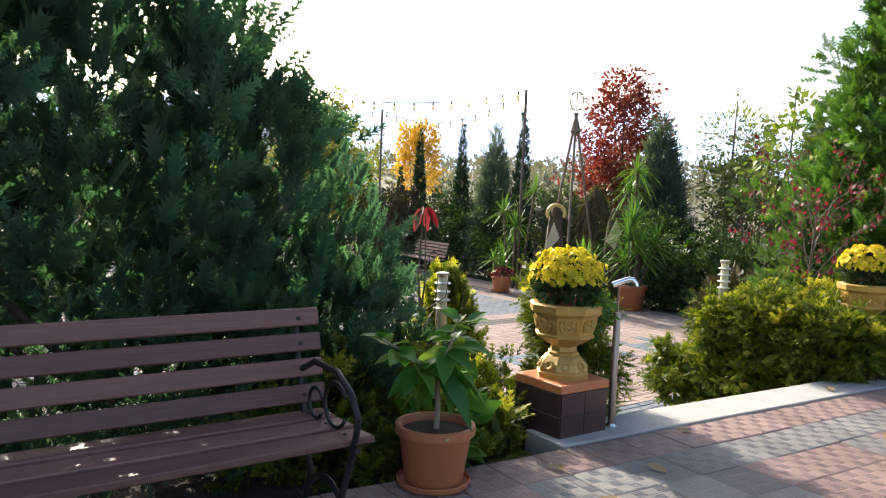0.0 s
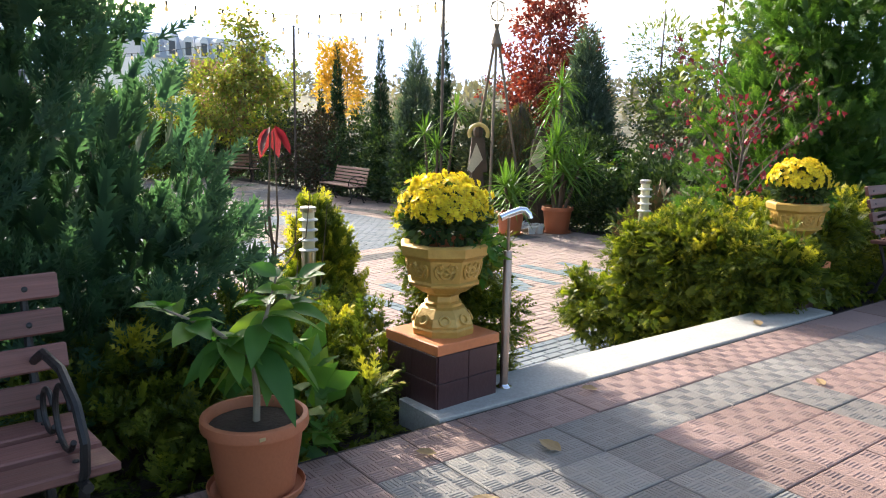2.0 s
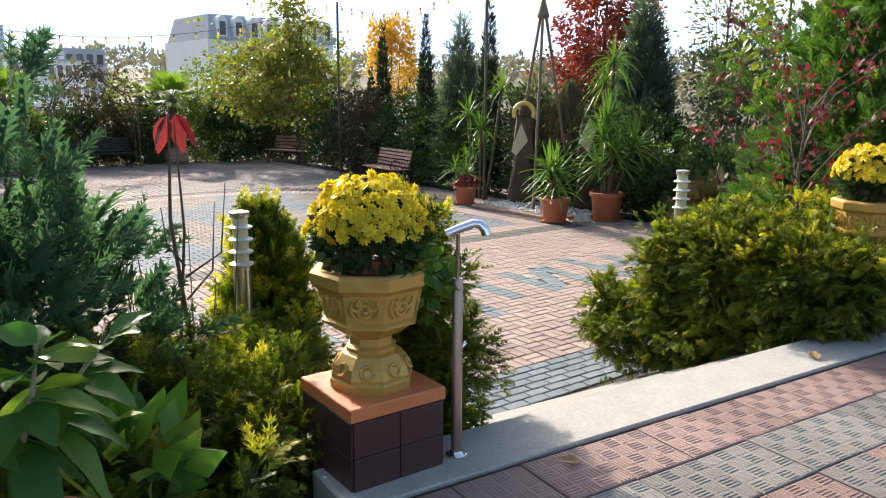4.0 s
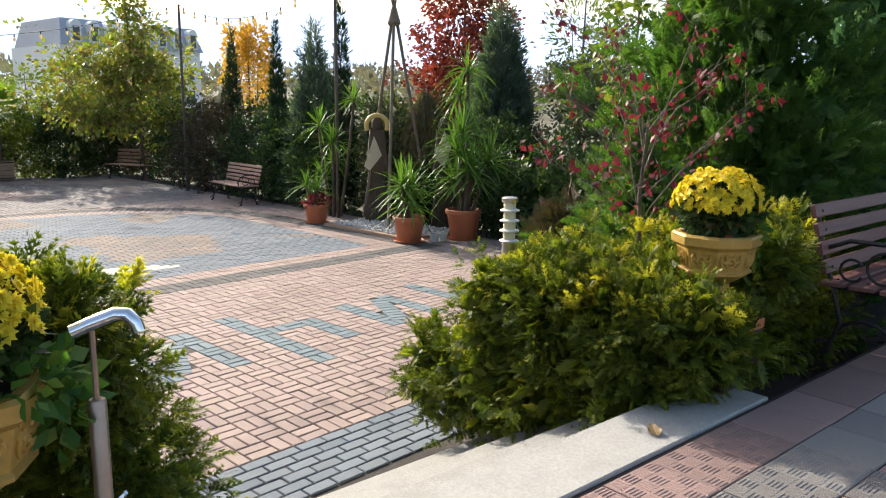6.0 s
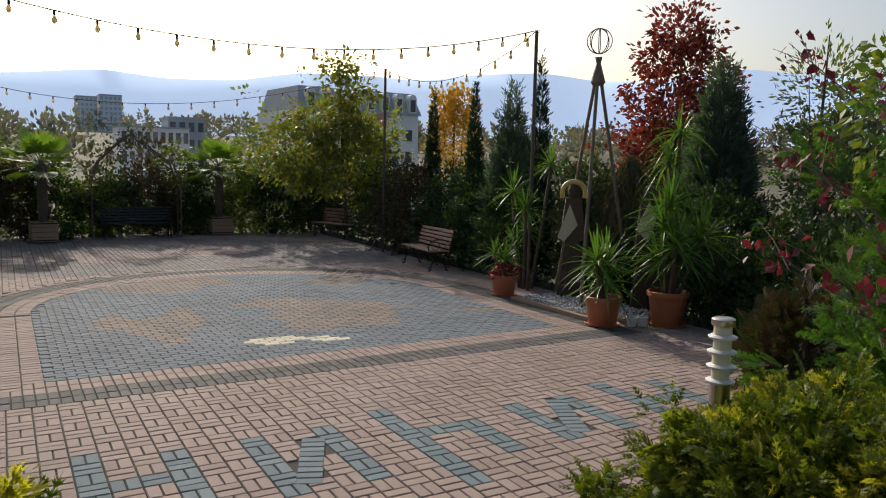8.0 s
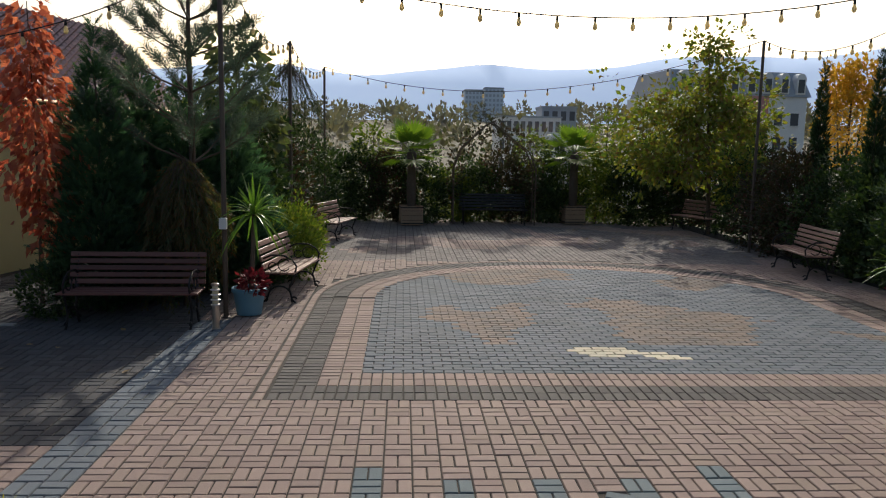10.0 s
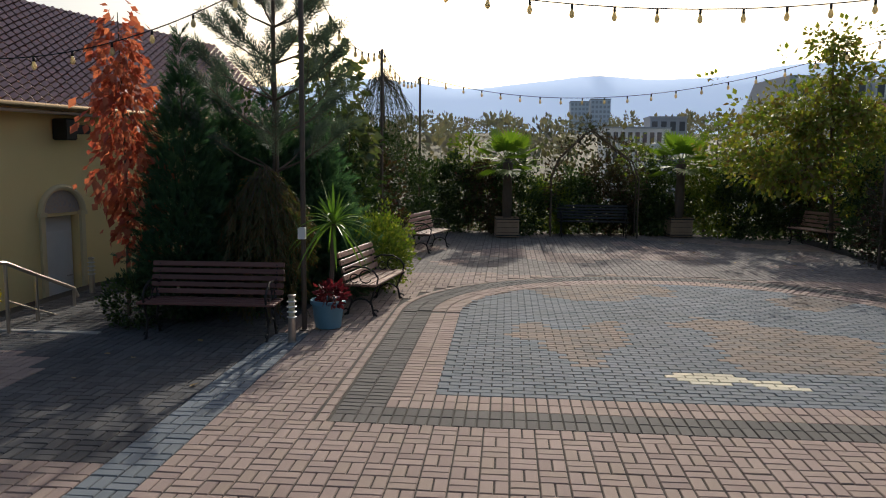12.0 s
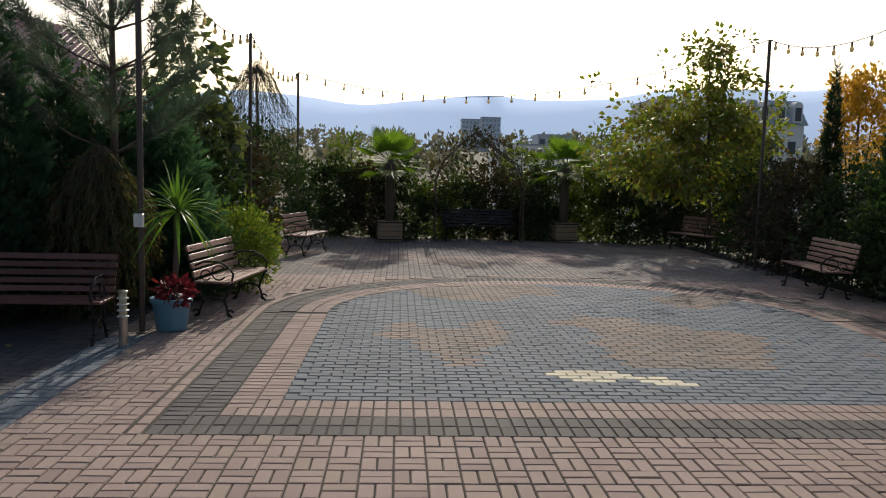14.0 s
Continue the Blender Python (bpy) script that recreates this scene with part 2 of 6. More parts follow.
# ---- mesh helpers ----
class Build:
    """Vertices and faces of one mesh."""

    def __init__(self):
        self.v, self.f = [], []

    def add(self, verts, faces):
        o = len(self.v)
        self.v += [tuple(p) for p in verts]
        self.f += [tuple(i + o for i in f) for f in faces]
        return self

    def box(self, lo, hi, cham=0.0, m=None):
        """A box with its top and side edges chamfered."""
        x0, y0, z0 = lo
        x1, y1, z1 = hi
        c = cham
        if c:
            vs = [(x0, y0, z0 + c), (x1, y0, z0 + c), (x1, y1, z0 + c), (x0, y1, z0 + c), (x0, y0, z1 - c), (x1, y0, z1 - c), (x1, y1, z1 - c), (x0, y1, z1 - c),
                  (x0 + c, y0 + c, z1), (x1 - c, y0 + c, z1), (x1 - c, y1 - c, z1), (x0 + c, y1 - c, z1), (x0 + c, y0 + c, z0), (x1 - c, y0 + c, z0), (x1 - c, y1 - c, z0), (x0 + c, y1 - c, z0)]
            fs = [(8, 9, 10, 11), (15, 14, 13, 12)]
            for i in range(4):
                j = (i + 1) % 4
                fs += [(i, j, 4 + j, 4 + i), (4 + i, 4 + j, 8 + j, 8 + i), (12 + i, 12 + j, j, i)]
        else:
            vs = [(x, y, z) for z in (z0, z1) for x, y in ((x0, y0), (x1, y0), (x1, y1), (x0, y1))]
            fs = [(3, 2, 1, 0), (4, 5, 6, 7), (0, 1, 5, 4), (1, 2, 6, 5), (2, 3, 7, 6), (3, 0, 4, 7)]
        if m is not None:
            vs = [m @ Vector(p) for p in vs]
        return self.add(vs, fs)

    def lathe(self, profile, n=24, at=(0, 0, 0), turn=0.0):
        vs = []
        for r, z in profile:
            vs += [(at[0] + r * math.cos(turn + 2 * math.pi * i / n), at[1] + r * math.sin(turn + 2 * math.pi * i / n), at[2] + z) for i in range(n)]
        fs = [(k * n + i, k * n + (i + 1) % n, (k + 1) * n + (i + 1) % n, (k + 1) * n + i) for k in range(len(profile) - 1) for i in range(n)]
        fs += [tuple(range(n - 1, -1, -1)), tuple((len(profile) - 1) * n + i for i in range(n))]
        return self.add(vs, fs)

    def tube(self, pts, radii, n=8):
        """A round rod along points."""
        pts = [Vector(p) for p in pts]
        if isinstance(radii, (int, float)):
            radii = [radii] * len(pts)
        vs, side = [], None
        for i, p in enumerate(pts):
            d = (pts[min(i + 1, len(pts) - 1)] - pts[max(i - 1, 0)]).normalized()
            a = side - side.dot(d) * d if side is not None else d.orthogonal()
            side = a.normalized() if a.length > 1e-6 else d.orthogonal().normalized()
            b = d.cross(side)
            vs += [p + radii[i] * (math.cos(2 * math.pi * k / n) * side + math.sin(2 * math.pi * k / n) * b) for k in range(n)]
        fs = [(i * n + k, i * n + (k + 1) % n, (i + 1) * n + (k + 1) % n, (i + 1) * n + k) for i in range(len(pts) - 1) for k in range(n)]
        fs += [tuple(range(n - 1, -1, -1)), tuple((len(pts) - 1) * n + k for k in range(n))]
        return self.add(vs, fs)

    def mesh(self, name):
        me = bpy.data.meshes.new(name)
        me.from_pydata(self.v, [], self.f)
        me.update()
        return me


def smooth(me):
    me.polygons.foreach_set("use_smooth", [True] * len(me.polygons))
    return me


def part(name, shape, mat, parent=None, label="", soft=False):
    """Links a mesh as one object under a thing or a part."""
    me = shape.mesh(name) if isinstance(shape, Build) else shape
    if soft:
        smooth(me)
        me.set_sharp_from_angle(angle=radians(40))
    if mat is not None and not me.materials:
        me.materials.append(mat)
    ob = new(name, me)
    ob.parent = parent
    return tagged(ob, label)


def thing(name, label, category, m=None, group="", kind=""):
    ob = new(name)
    ob.empty_display_size = 0.1
    if m is not None:
        ob.matrix_basis = m
    return tagged(ob, label, category, group, kind)


def arc(cx, cz, r, a0, a1, n=10, y=0.0):
    return [(cx + r * math.cos(radians(a0 + (a1 - a0) * i / n)), y, cz + r * math.sin(radians(a0 + (a1 - a0) * i / n))) for i in range(n + 1)]


# ---- foliage ----
def kite(x, y, ang, ln, w, lift=0.0):
    c, s = math.cos(ang), math.sin(ang)
    pts = [(0, 0, 0), (w, 0.45 * ln, lift), (0, ln, 0), (-w, 0.45 * ln, lift)]
    return [(x + c * px + s * py, y - s * px + c * py, pz) for px, py, pz in pts]


def template(parts):
    v, f = [], []
    for p in parts:
        o = len(v)
        v += p
        f += [(o, o + 1, o + 2), (o, o + 2, o + 3)]
    return np.array(v, float), np.array(f, int)


def barb(x, y, ang, ln, w, lift=0.0):
    c, s = math.cos(ang), math.sin(ang)
    return [(x + c * px + s * py, y - s * px + c * py, pz) for px, py, pz in ((-w, 0, 0), (w, 0, 0), (0, ln, lift))]


def barbs(parts):
    return np.array([p for b in parts for p in b], float), np.arange(3 * len(parts)).reshape(-1, 3)


FEATHER = barbs([barb(0, 0, 0, 1.0, 0.035)] + [barb(0, 0.10 + 0.125 * i, s * (0.62 - 0.03 * i), 0.40 - 0.035 * i, 0.034, 0.06 * (1 if (i + (s > 0)) % 2 else -1)) for i in range(6) for s in (1, -1)])
FEATHER_WIDE = barbs([barb(0, 0, 0, 1.0, 0.12)] + [barb(0, 0.1 + 0.2 * i, s * 0.7, 0.5 - 0.06 * i, 0.11, 0.05) for i in range(4) for s in (1, -1)])
LEAF = template([kite(0, 0, 0, 1, 0.32, 0.08)])


def plume(pairs, sub, droop, w=0.018):
    """A flat spray: a stem, side shoots in pairs, and fine shoots along each; its tip hangs a little."""
    bs = [barb(0, 0, 0, 1.0, w)]
    for i in range(pairs):
        for sd in (1, -1):
            y, a, ln = 0.06 + 0.8 * i / pairs + (0.04 if sd > 0 else 0), sd * (0.72 - 0.25 * i / pairs), 0.44 - 0.26 * i / pairs
            bs.append(barb(0, y, a, ln, w * 1.1, 0.05 * sd))
            for j in range(sub):
                u = 0.25 + 0.55 * j / sub
                for q in (1, -1):
                    bs.append(barb(math.sin(a) * ln * u, y + math.cos(a) * ln * u, a + q * 0.6, 0.17 - 0.03 * j, w, 0.03 * q))
    v, f = barbs(bs)
    v[:, 2] -= droop * v[:, 1] ** 2 + 0.25 * v[:, 0] ** 2
    return v, f


PLUME = plume(3, 1, 0.25, 0.045)
PLUME_UP = plume(4, 1, 0.0, 0.034)
SPRAY = template([kite(0, 0, 0, 1, 0.055, 0.02)] + [kite(0, 0.12 + 0.17 * i, s * (0.75 - 0.06 * i), 0.5 - 0.07 * i, 0.06, 0.03) for i in range(4) for s in (1, -1)])
NEEDLES = template([[(x, y, z + 0.3 * math.sin(i * 2.4) * (y + abs(x))) for x, y, z in kite(0, 0.03 * i, 0.95 * math.cos(i * 2.4), 0.5, 0.016, 0.0)] for i in range(18)])
WISP = template([kite(0, 0.18 * i, 0.35 * (1 if i % 2 else -1), 0.42, 0.05, 0.03) for i in range(5)])


def scatter_mesh(name, tmpl, pts, dirs, size, flat=0.0, wide=None):
    """One mesh of many small leaves: each template set at a point, along a direction."""
    tv, tf = tmpl
    n, k = len(pts), len(tv)
    d = dirs / np.linalg.norm(dirs, axis=1, keepdims=True)
    up = RNG.normal(size=(n, 3))
    up[:, 2] += flat * 4
    x = np.cross(d, up)
    x /= np.linalg.norm(x, axis=1, keepdims=True) + 1e-9
    z = np.cross(x, d)
    w = size if wide is None else size * wide
    v = pts[:, None, :] + tv[None, :, 0:1] * x[:, None, :] * w[:, None, None] + tv[None, :, 1:2] * d[:, None, :] * size[:, None, None] + tv[None, :, 2:3] * z[:, None, :] * size[:, None, None]
    f = (tf[None] + (np.arange(n) * k)[:, None, None]).reshape(-1)
    me = bpy.data.meshes.new(name)
    me.vertices.add(n * k)
    me.vertices.foreach_set("co", v.reshape(-1).astype(np.float32))
    m = n * len(tf)
    me.loops.add(m * 3)
    me.loops.foreach_set("vertex_index", f.astype(np.int32))
    me.polygons.add(m)
    me.polygons.foreach_set("loop_start", np.arange(0, m * 3, 3, dtype=np.int32))
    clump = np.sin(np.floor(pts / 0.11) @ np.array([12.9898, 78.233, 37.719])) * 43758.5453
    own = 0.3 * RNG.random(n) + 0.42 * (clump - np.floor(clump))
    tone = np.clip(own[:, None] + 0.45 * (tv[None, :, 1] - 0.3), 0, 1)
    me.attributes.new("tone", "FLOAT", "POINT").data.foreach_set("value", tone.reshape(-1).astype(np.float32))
    me.update(calc_edges=True)
    return me


def cloud(blobs, n, inner=0.55, up=0.3, rough=0.18, tuft=0.0):
    """Points and outward directions on and in a set of ellipsoids, with an uneven outline."""
    blobs = np.array(blobs, float)
    area = blobs[:, 3] * blobs[:, 4] + blobs[:, 4] * blobs[:, 5] + blobs[:, 3] * blobs[:, 5]
    which = RNG.choice(len(blobs), n, p=area / area.sum())
    d = RNG.normal(size=(n, 3))
    d /= np.linalg.norm(d, axis=1, keepdims=True)
    r = inner + (1 - inner) * RNG.random(n) ** 0.5
    b = blobs[which]
    bumpy = 1 + rough * np.sin(d[:, 0] * 7 + which) * np.sin(d[:, 1] * 6 + 2 * which) * np.sin(d[:, 2] * 8) * 2 + rough * RNG.normal(size=n) * 0.4
    pts = b[:, :3] + d * b[:, 3:] * (r * bumpy)[:, None]
    out = d / b[:, 3:] * b[:, 3:].mean(axis=1, keepdims=True)
    out /= np.linalg.norm(out, axis=1, keepdims=True)
    out = out + RNG.normal(size=(n, 3)) * 0.35
    out[:, 2] += up
    if tuft:
        # shoots gather into tufts about fewer growing points
        k = max(1, n // 16)
        own = RNG.integers(0, k, n)
        fan = RNG.normal(size=(n, 3))
        pts = pts[own] + fan * tuft * np.array([0.6, 0.6, 0.45])
        out = out[own] + fan * 0.55
    return pts, out


def limbs(name, base, tips, r0, parent, mat):
    """A tapered trunk with limbs."""
    b = Build()
    base = Vector(base)
    for i, tip in enumerate(tips):
        tip = Vector(tip)
        mid = base.lerp(tip, 0.5) + Vector((0.06 * math.sin(i * 2.1), 0.06 * math.cos(i * 1.7), 0.03))
        r = r0 if i == 0 else r0 * 0.5
        b.tube([base if i == 0 else base.lerp(Vector(tips[0]), 0.15 + 0.12 * (i % 5)), mid, tip], [r, r * 0.65, r * 0.18], 7)
    return part(name, b, mat, parent, soft=True)


def plant(name, label, category, at, blobs, n, tmpl, size, mat, up=0.3, inner=0.5, trunk=None, tips=(), bark="bark", group="", rough=0.18, flat=0.0, extra=None, crown="crown", wide=None, tuft=0.0, core=0, core_size=None):
    """A tree or shrub: a trunk with limbs and a crown of many small leaves, about its foot."""
    t = thing(name, label, category, pose(*at), group)
    if trunk:
        limbs("trunk", (0, 0, -0.1), tips or [(0, 0, trunk[1])], trunk[0], t, M[bark])
    if core:
        p, d = cloud(blobs, core, 0.1, up, 0.1)
        p = p - d / np.linalg.norm(d, axis=1, keepdims=True) * (core_size * 0.9 if core_size else size * 1.6)
        part("inner_growth", scatter_mesh("inner_growth", FEATHER_WIDE, p, d, (core_size or size * 2.0) * (0.6 + 0.8 * RNG.random(core))), M[mat], t)
    p, d = cloud(blobs, n, inner, up, rough, tuft)
    s = size * (0.6 + 0.8 * RNG.random(n))
    part(crown, scatter_mesh(crown, tmpl, p, d, s, flat, wide), M[mat], t)
    if extra:
        mat2, n2, lo = extra
        p, d = cloud(blobs, n2, 0.92, up, rough, tuft * 0.7)
        keep = p[:, 2] > lo
        p, d = p[keep], d[keep]
        part("golden_growth", scatter_mesh("golden_growth", tmpl, p, d, size * (1.0 + 0.9 * RNG.random(len(p))), flat), M[mat2], t)
    return t


def spire(h, r, z0=0.1, n=7, lean=0.0):
    """Blobs that stack up to a narrow cone."""
    return [(lean * k / n, 0, z0 + (h - z0) * (k + 0.5) / n * 0.97, r * (1.02 - 0.86 * (k / (n - 1)) ** 1.5), r * (1.02 - 0.86 * (k / (n - 1)) ** 1.5), (h - z0) / n * 0.85) for k in range(n)]


# ---- ground ----
def ground_height(x, y):
    """Level under the terraces, falling off beyond them into a valley."""
    d = max(0.0, math.hypot(max(abs(x - 2) - 10, 0), max(y - 18, -y - 24, 0)))
    z = -0.3 - 12 * (1 - math.exp(-d / 25))
    if d > 120:
        z += (min(d, 700) - 120) * 0.07
    return z


def ground():
    g = Build()
    radii = [0.01, 6, 12, 16, 20, 25, 32, 42, 58, 80, 115, 170, 260, 400, 600, 900, 1400, 2200, 3200, 4600]
    n = 64
    vs = [(2 + r * math.cos(2 * math.pi * i / n), 4 + r * math.sin(2 * math.pi * i / n)) for r in radii for i in range(n)]
    vs = [(x, y, ground_height(x, y)) for x, y in vs]
    fs = [(k * n + i, k * n + (i + 1) % n, (k + 1) * n + (i + 1) % n, (k + 1) * n + i) for k in range(len(radii) - 1) for i in range(n)]
    g.add(vs, fs)
    tagged(part("ground", g, M["ground"], soft=True), "grassy hillside falling to a wooded valley", "ground", kind="structure")


ground()

# ---- paving of the lower square ----
CX, RX, RY, YS = 4.0, 4.0, 3.6, 4.5


def ring_depth(x, y):
    """Metres inside the outer line of the bordered field (negative outside)."""
    if y <= YS:
        return min(x, 2 * CX - x, y)
    r = math.hypot((x - CX) / RX, (y - YS) / RY)
    return (1 - r) * (RX * RY) / math.hypot(RY * (x - CX) / (RX * r), RX * (y - YS) / (RY * r)) * 1.0 if r > 1e-6 else 3.0


FIELDS = {"pink": [], "dark": [], "blue": [], "teal": [], "white": [], "tan": [], "grey": [], "charcoal": []}
LETTERS = [(0.86, -2.8, 1.06, -1.4), (1.06, -2.2, 1.46, -2.0), (1.46, -3.0, 1.66, -1.6), (2.06, -2.8, 2.26, -1.6), (2.66, -2.8, 2.86, -1.6), (3.26, -3.2, 3.46, -1.4), (3.46, -2.2, 3.86, -2.0), (3.86, -2.8, 4.06, -2.0),
           (4.46, -2.8, 4.66, -1.8), (5.06, -2.8, 5.26, -1.8), (5.66, -3.2, 5.86, -1.6), (5.86, -2.4, 6.26, -2.2), (6.26, -2.8, 6.46, -1.8)]
SLANTS = [((2.27, -2.66), (2.65, -1.74)), ((4.67, -2.70), (5.05, -1.84))]


def in_slant(x, y, w=0.12):
    for (ax, ay), (bx, by) in SLANTS:
        dx, dy = bx - ax, by - ay
        l = math.hypot(dx, dy)
        u, s = ((x - ax) * dx + (y - ay) * dy) / l, abs((x - ax) * dy - (y - ay) * dx) / l
        if -0.02 < u < l + 0.02 and s < w:
            return True
    return False


def colour_at(x, y):
    if any(a <= x <= c and b <= y <= d for a, b, c, d in LETTERS):
        return "teal"
    if y < -4.45:
        return "blue"
    if -1.3 < x < -0.84 and y < 3.0:
        return "blue"
    if x <= -1.3:
        r = math.hypot(x + 4.1, y - 0.75)
        return "pink" if y < -0.93 or 0.55 < r < 1.0 else "charcoal"
    if y > 8.0:
        return "grey" if noise.noise(Vector((x * 0.5, y * 0.5, 3))) > -0.1 else "pink"
    return "pink"


def paver(x, y, long_x, col):
    if in_slant(x, y, 0.075):
        return
    FIELDS[col].append((x, y, 0.0 if long_x else 90.0))


def lay_weave():
    """Basket weave of pairs, outside the bordered field."""
    for i in range(-26, 45):
        for j in range(-25, 85):
            x, y = 0.06 + 0.2 * i + 0.1, 0.2 * j + 0.1
            if y < -5.1 or x > 9.6 or ring_depth(x, y) > (-0.06 if y < YS or x > 2 * CX - 0.1 else -0.17) or y > 16.2:
                continue
            col = colour_at(x, y)
            if (i + j) % 2 and y > -4.4:
                for s in (-0.05, 0.05):
                    paver(x, y + s, True, col)
            elif y > -4.4:
                for s in (-0.05, 0.05):
                    paver(x + s, y, False, col)
            else:
                for s in (-0.05, 0.05):
                    paver(x + (0.1 if s > 0 else 0), y + s, True, col)


def lay_slants():
    for (ax, ay), (bx, by) in SLANTS:
        l = math.hypot(bx - ax, by - ay)
        a = math.degrees(math.atan2(by - ay, bx - ax))
        for k in range(int(l / 0.1)):
            u = (k + 0.5) * 0.1 / l
            FIELDS["teal"].append((ax + (bx - ax) * u, ay + (by - ay) * u, a + 90))


def lay_border():
    for k in range(4):
        d = 0.2 * k + 0.1
        col = "dark" if k < 2 else "pink"
        for i in range(int((2 * CX - 0.4 * k) / 0.1)):
            FIELDS[col].append((0.2 * k + 0.05 + 0.1 * i, d, 90.0))
        for x in (d, 2 * CX - d):
            for i in range(int((YS - 0.2 * k - 0.2) / 0.1)):
                FIELDS[col].append((x, 0.2 * k + 0.25 + 0.1 * i, 0.0))
        a = 0.0
        while a < math.pi:
            x, y = CX + (RX - d) * math.cos(a), YS + (RY - d) * math.sin(a)
            nx, ny = math.cos(a) / (RX - d), math.sin(a) / (RY - d)
            FIELDS[col].append((x, y, math.degrees(math.atan2(ny, nx))))
            a += 0.101 / math.hypot((RX - d) * math.sin(a), (RY - d) * math.cos(a))


WHITE = [(2.98, 1.58, 3.22, 1.72), (3.08, 1.68, 3.72, 1.80), (3.28, 1.38, 3.66, 1.58), (3.18, 1.52, 3.80, 1.70), (3.58, 1.50, 4.00, 1.60), (3.86, 1.32, 4.25, 1.52)]


def lay_closers():
    """Cut pavers that close the weave against the bordered field."""
    for j in range(int(YS / 0.2) + 1):
        FIELDS["pink"].append((-0.07, 0.1 + 0.2 * j, 90.0))
    a = 0.0
    while a < math.pi:
        x, y = CX + (RX + 0.07) * math.cos(a), YS + (RY + 0.07) * math.sin(a)
        nx, ny = math.cos(a) / RX, math.sin(a) / RY
        FIELDS["pink"].append((x, y, math.degrees(math.atan2(ny, nx)) + 90))
        a += 0.2 / math.hypot(RX * math.sin(a), RY * math.cos(a))


def lay_field():
    for j in range(0, 75):
        y = 0.85 + 0.1 * j
        for i in range(-1, 36):
            x = 0.9 + 0.2 * i + (0.1 if j % 2 else 0.0)
            if ring_depth(x, y) < 0.79:
                continue
            col = "blue"
            w = noise.noise(Vector((x * 0.55, y * 0.5, 8.2))) + 0.25 * noise.noise(Vector((x * 2, y * 2, 1.0)))
            if w > 0.12 and y > 1.9:
                col = "tan"
            if any(a <= x <= c and b <= y <= d for a, b, c, d in WHITE):
                col = "white"
            paver(x, y, True, col)


def paver_mesh(n=0):
    b = Build()
    b.add([(x, y, z) for z, e in ((-0.05, 0.0), (-0.006, 0.0), (0.0, 0.005)) for x, y in ((-0.0945 + e, -0.0445 + e), (0.0945 - e, -0.0445 + e), (0.0945 - e, 0.0445 - e), (-0.0945 + e, 0.0445 - e))],
          [(8, 9, 10, 11)] + [(a + i, a + (i + 1) % 4, a + 4 + (i + 1) % 4, a + 4 + i) for a in (0, 4) for i in range(4)])
    return b


TONES = {"pink": [(0.31, 0.235, 0.21), (0.39, 0.30, 0.265), (0.35, 0.275, 0.23)], "dark": [(0.105, 0.10, 0.097), (0.15, 0.142, 0.135)], "blue": [(0.15, 0.18, 0.205), (0.20, 0.23, 0.26), (0.175, 0.20, 0.22)],
         "teal": [(0.15, 0.195, 0.215), (0.20, 0.25, 0.27)], "white": [(0.66, 0.62, 0.47), (0.74, 0.70, 0.55)], "tan": [(0.20, 0.185, 0.175), (0.29, 0.235, 0.19), (0.24, 0.215, 0.195)],
         "grey": [(0.20, 0.18, 0.17), (0.27, 0.24, 0.225)], "charcoal": [(0.085, 0.085, 0.088), (0.125, 0.125, 0.128), (0.105, 0.10, 0.10)]}


def lay_floor():
    lay_weave(), lay_slants(), lay_border(), lay_closers(), lay_field()
    base = Build().box((-5.4, -5.5, -0.35), (9.7, 16.3, -0.012))
    floor = tagged(part("floor", base, M["joint"]), "block-paved square with pink and blue-grey patterns", "floor", kind="structure")
    shape = paver_mesh()
    shared = {}
    tv, tf = np.array(shape.v), shape.f
    done = 0
    for col, items in FIELDS.items():
        m_joined = pieces(col + "_pavers", TONES[col], 0.85, spec=0.2)
        m_single = pieces(col + "_paver", TONES[col], 0.85, joined=False, spec=0.2)
        me_single = shape.mesh("paver")
        me_single.materials.append(m_single)
        vs, fs = [], []
        for x, y, a in items:
            z = RNG.normal() * 0.0012 + (0.004 if col == 'teal' and a % 90 else 0.0) - (0.005 if y > 0.5 and 0.78 < ring_depth(x, y) < 0.84 and a == 0 and col != 'pink' else 0.0)
            near = -0.4 < x < 2.7 and -4.2 < y < -2.3 or (col == "teal")
            if near and done < 300:
                ob = new("paver", me_single)
                ob.parent = floor
                ob.location, ob.rotation_euler = (x, y, z), (0, 0, radians(a))
                done += 1
                continue
            c, s = math.cos(radians(a)), math.sin(radians(a))
            o = len(vs) * 12
            tilt = RNG.normal(size=2) * 0.006
            vs.append(np.stack([x + c * tv[:, 0] - s * tv[:, 1], y + s * tv[:, 0] + c * tv[:, 1], z + tv[:, 2] + tv[:, 0] * tilt[0] + tv[:, 1] * tilt[1]], 1))
            fs += [tuple(i + o for i in f) for f in tf]
        if not vs:
            continue
        me = bpy.data.meshes.new("pavers")
        me.from_pydata(np.concatenate(vs).tolist(), [], fs)
        me.materials.append(m_joined)
        ob = new("pavers", me)
        ob.parent = floor
        tagged(ob, kind="stuff")


# ---- terrace, steps and beds ----
SLOPE = -0.085
EDGE = pose(-0.34, -6.70, 0, 0, 0, math.degrees(math.atan(SLOPE)))


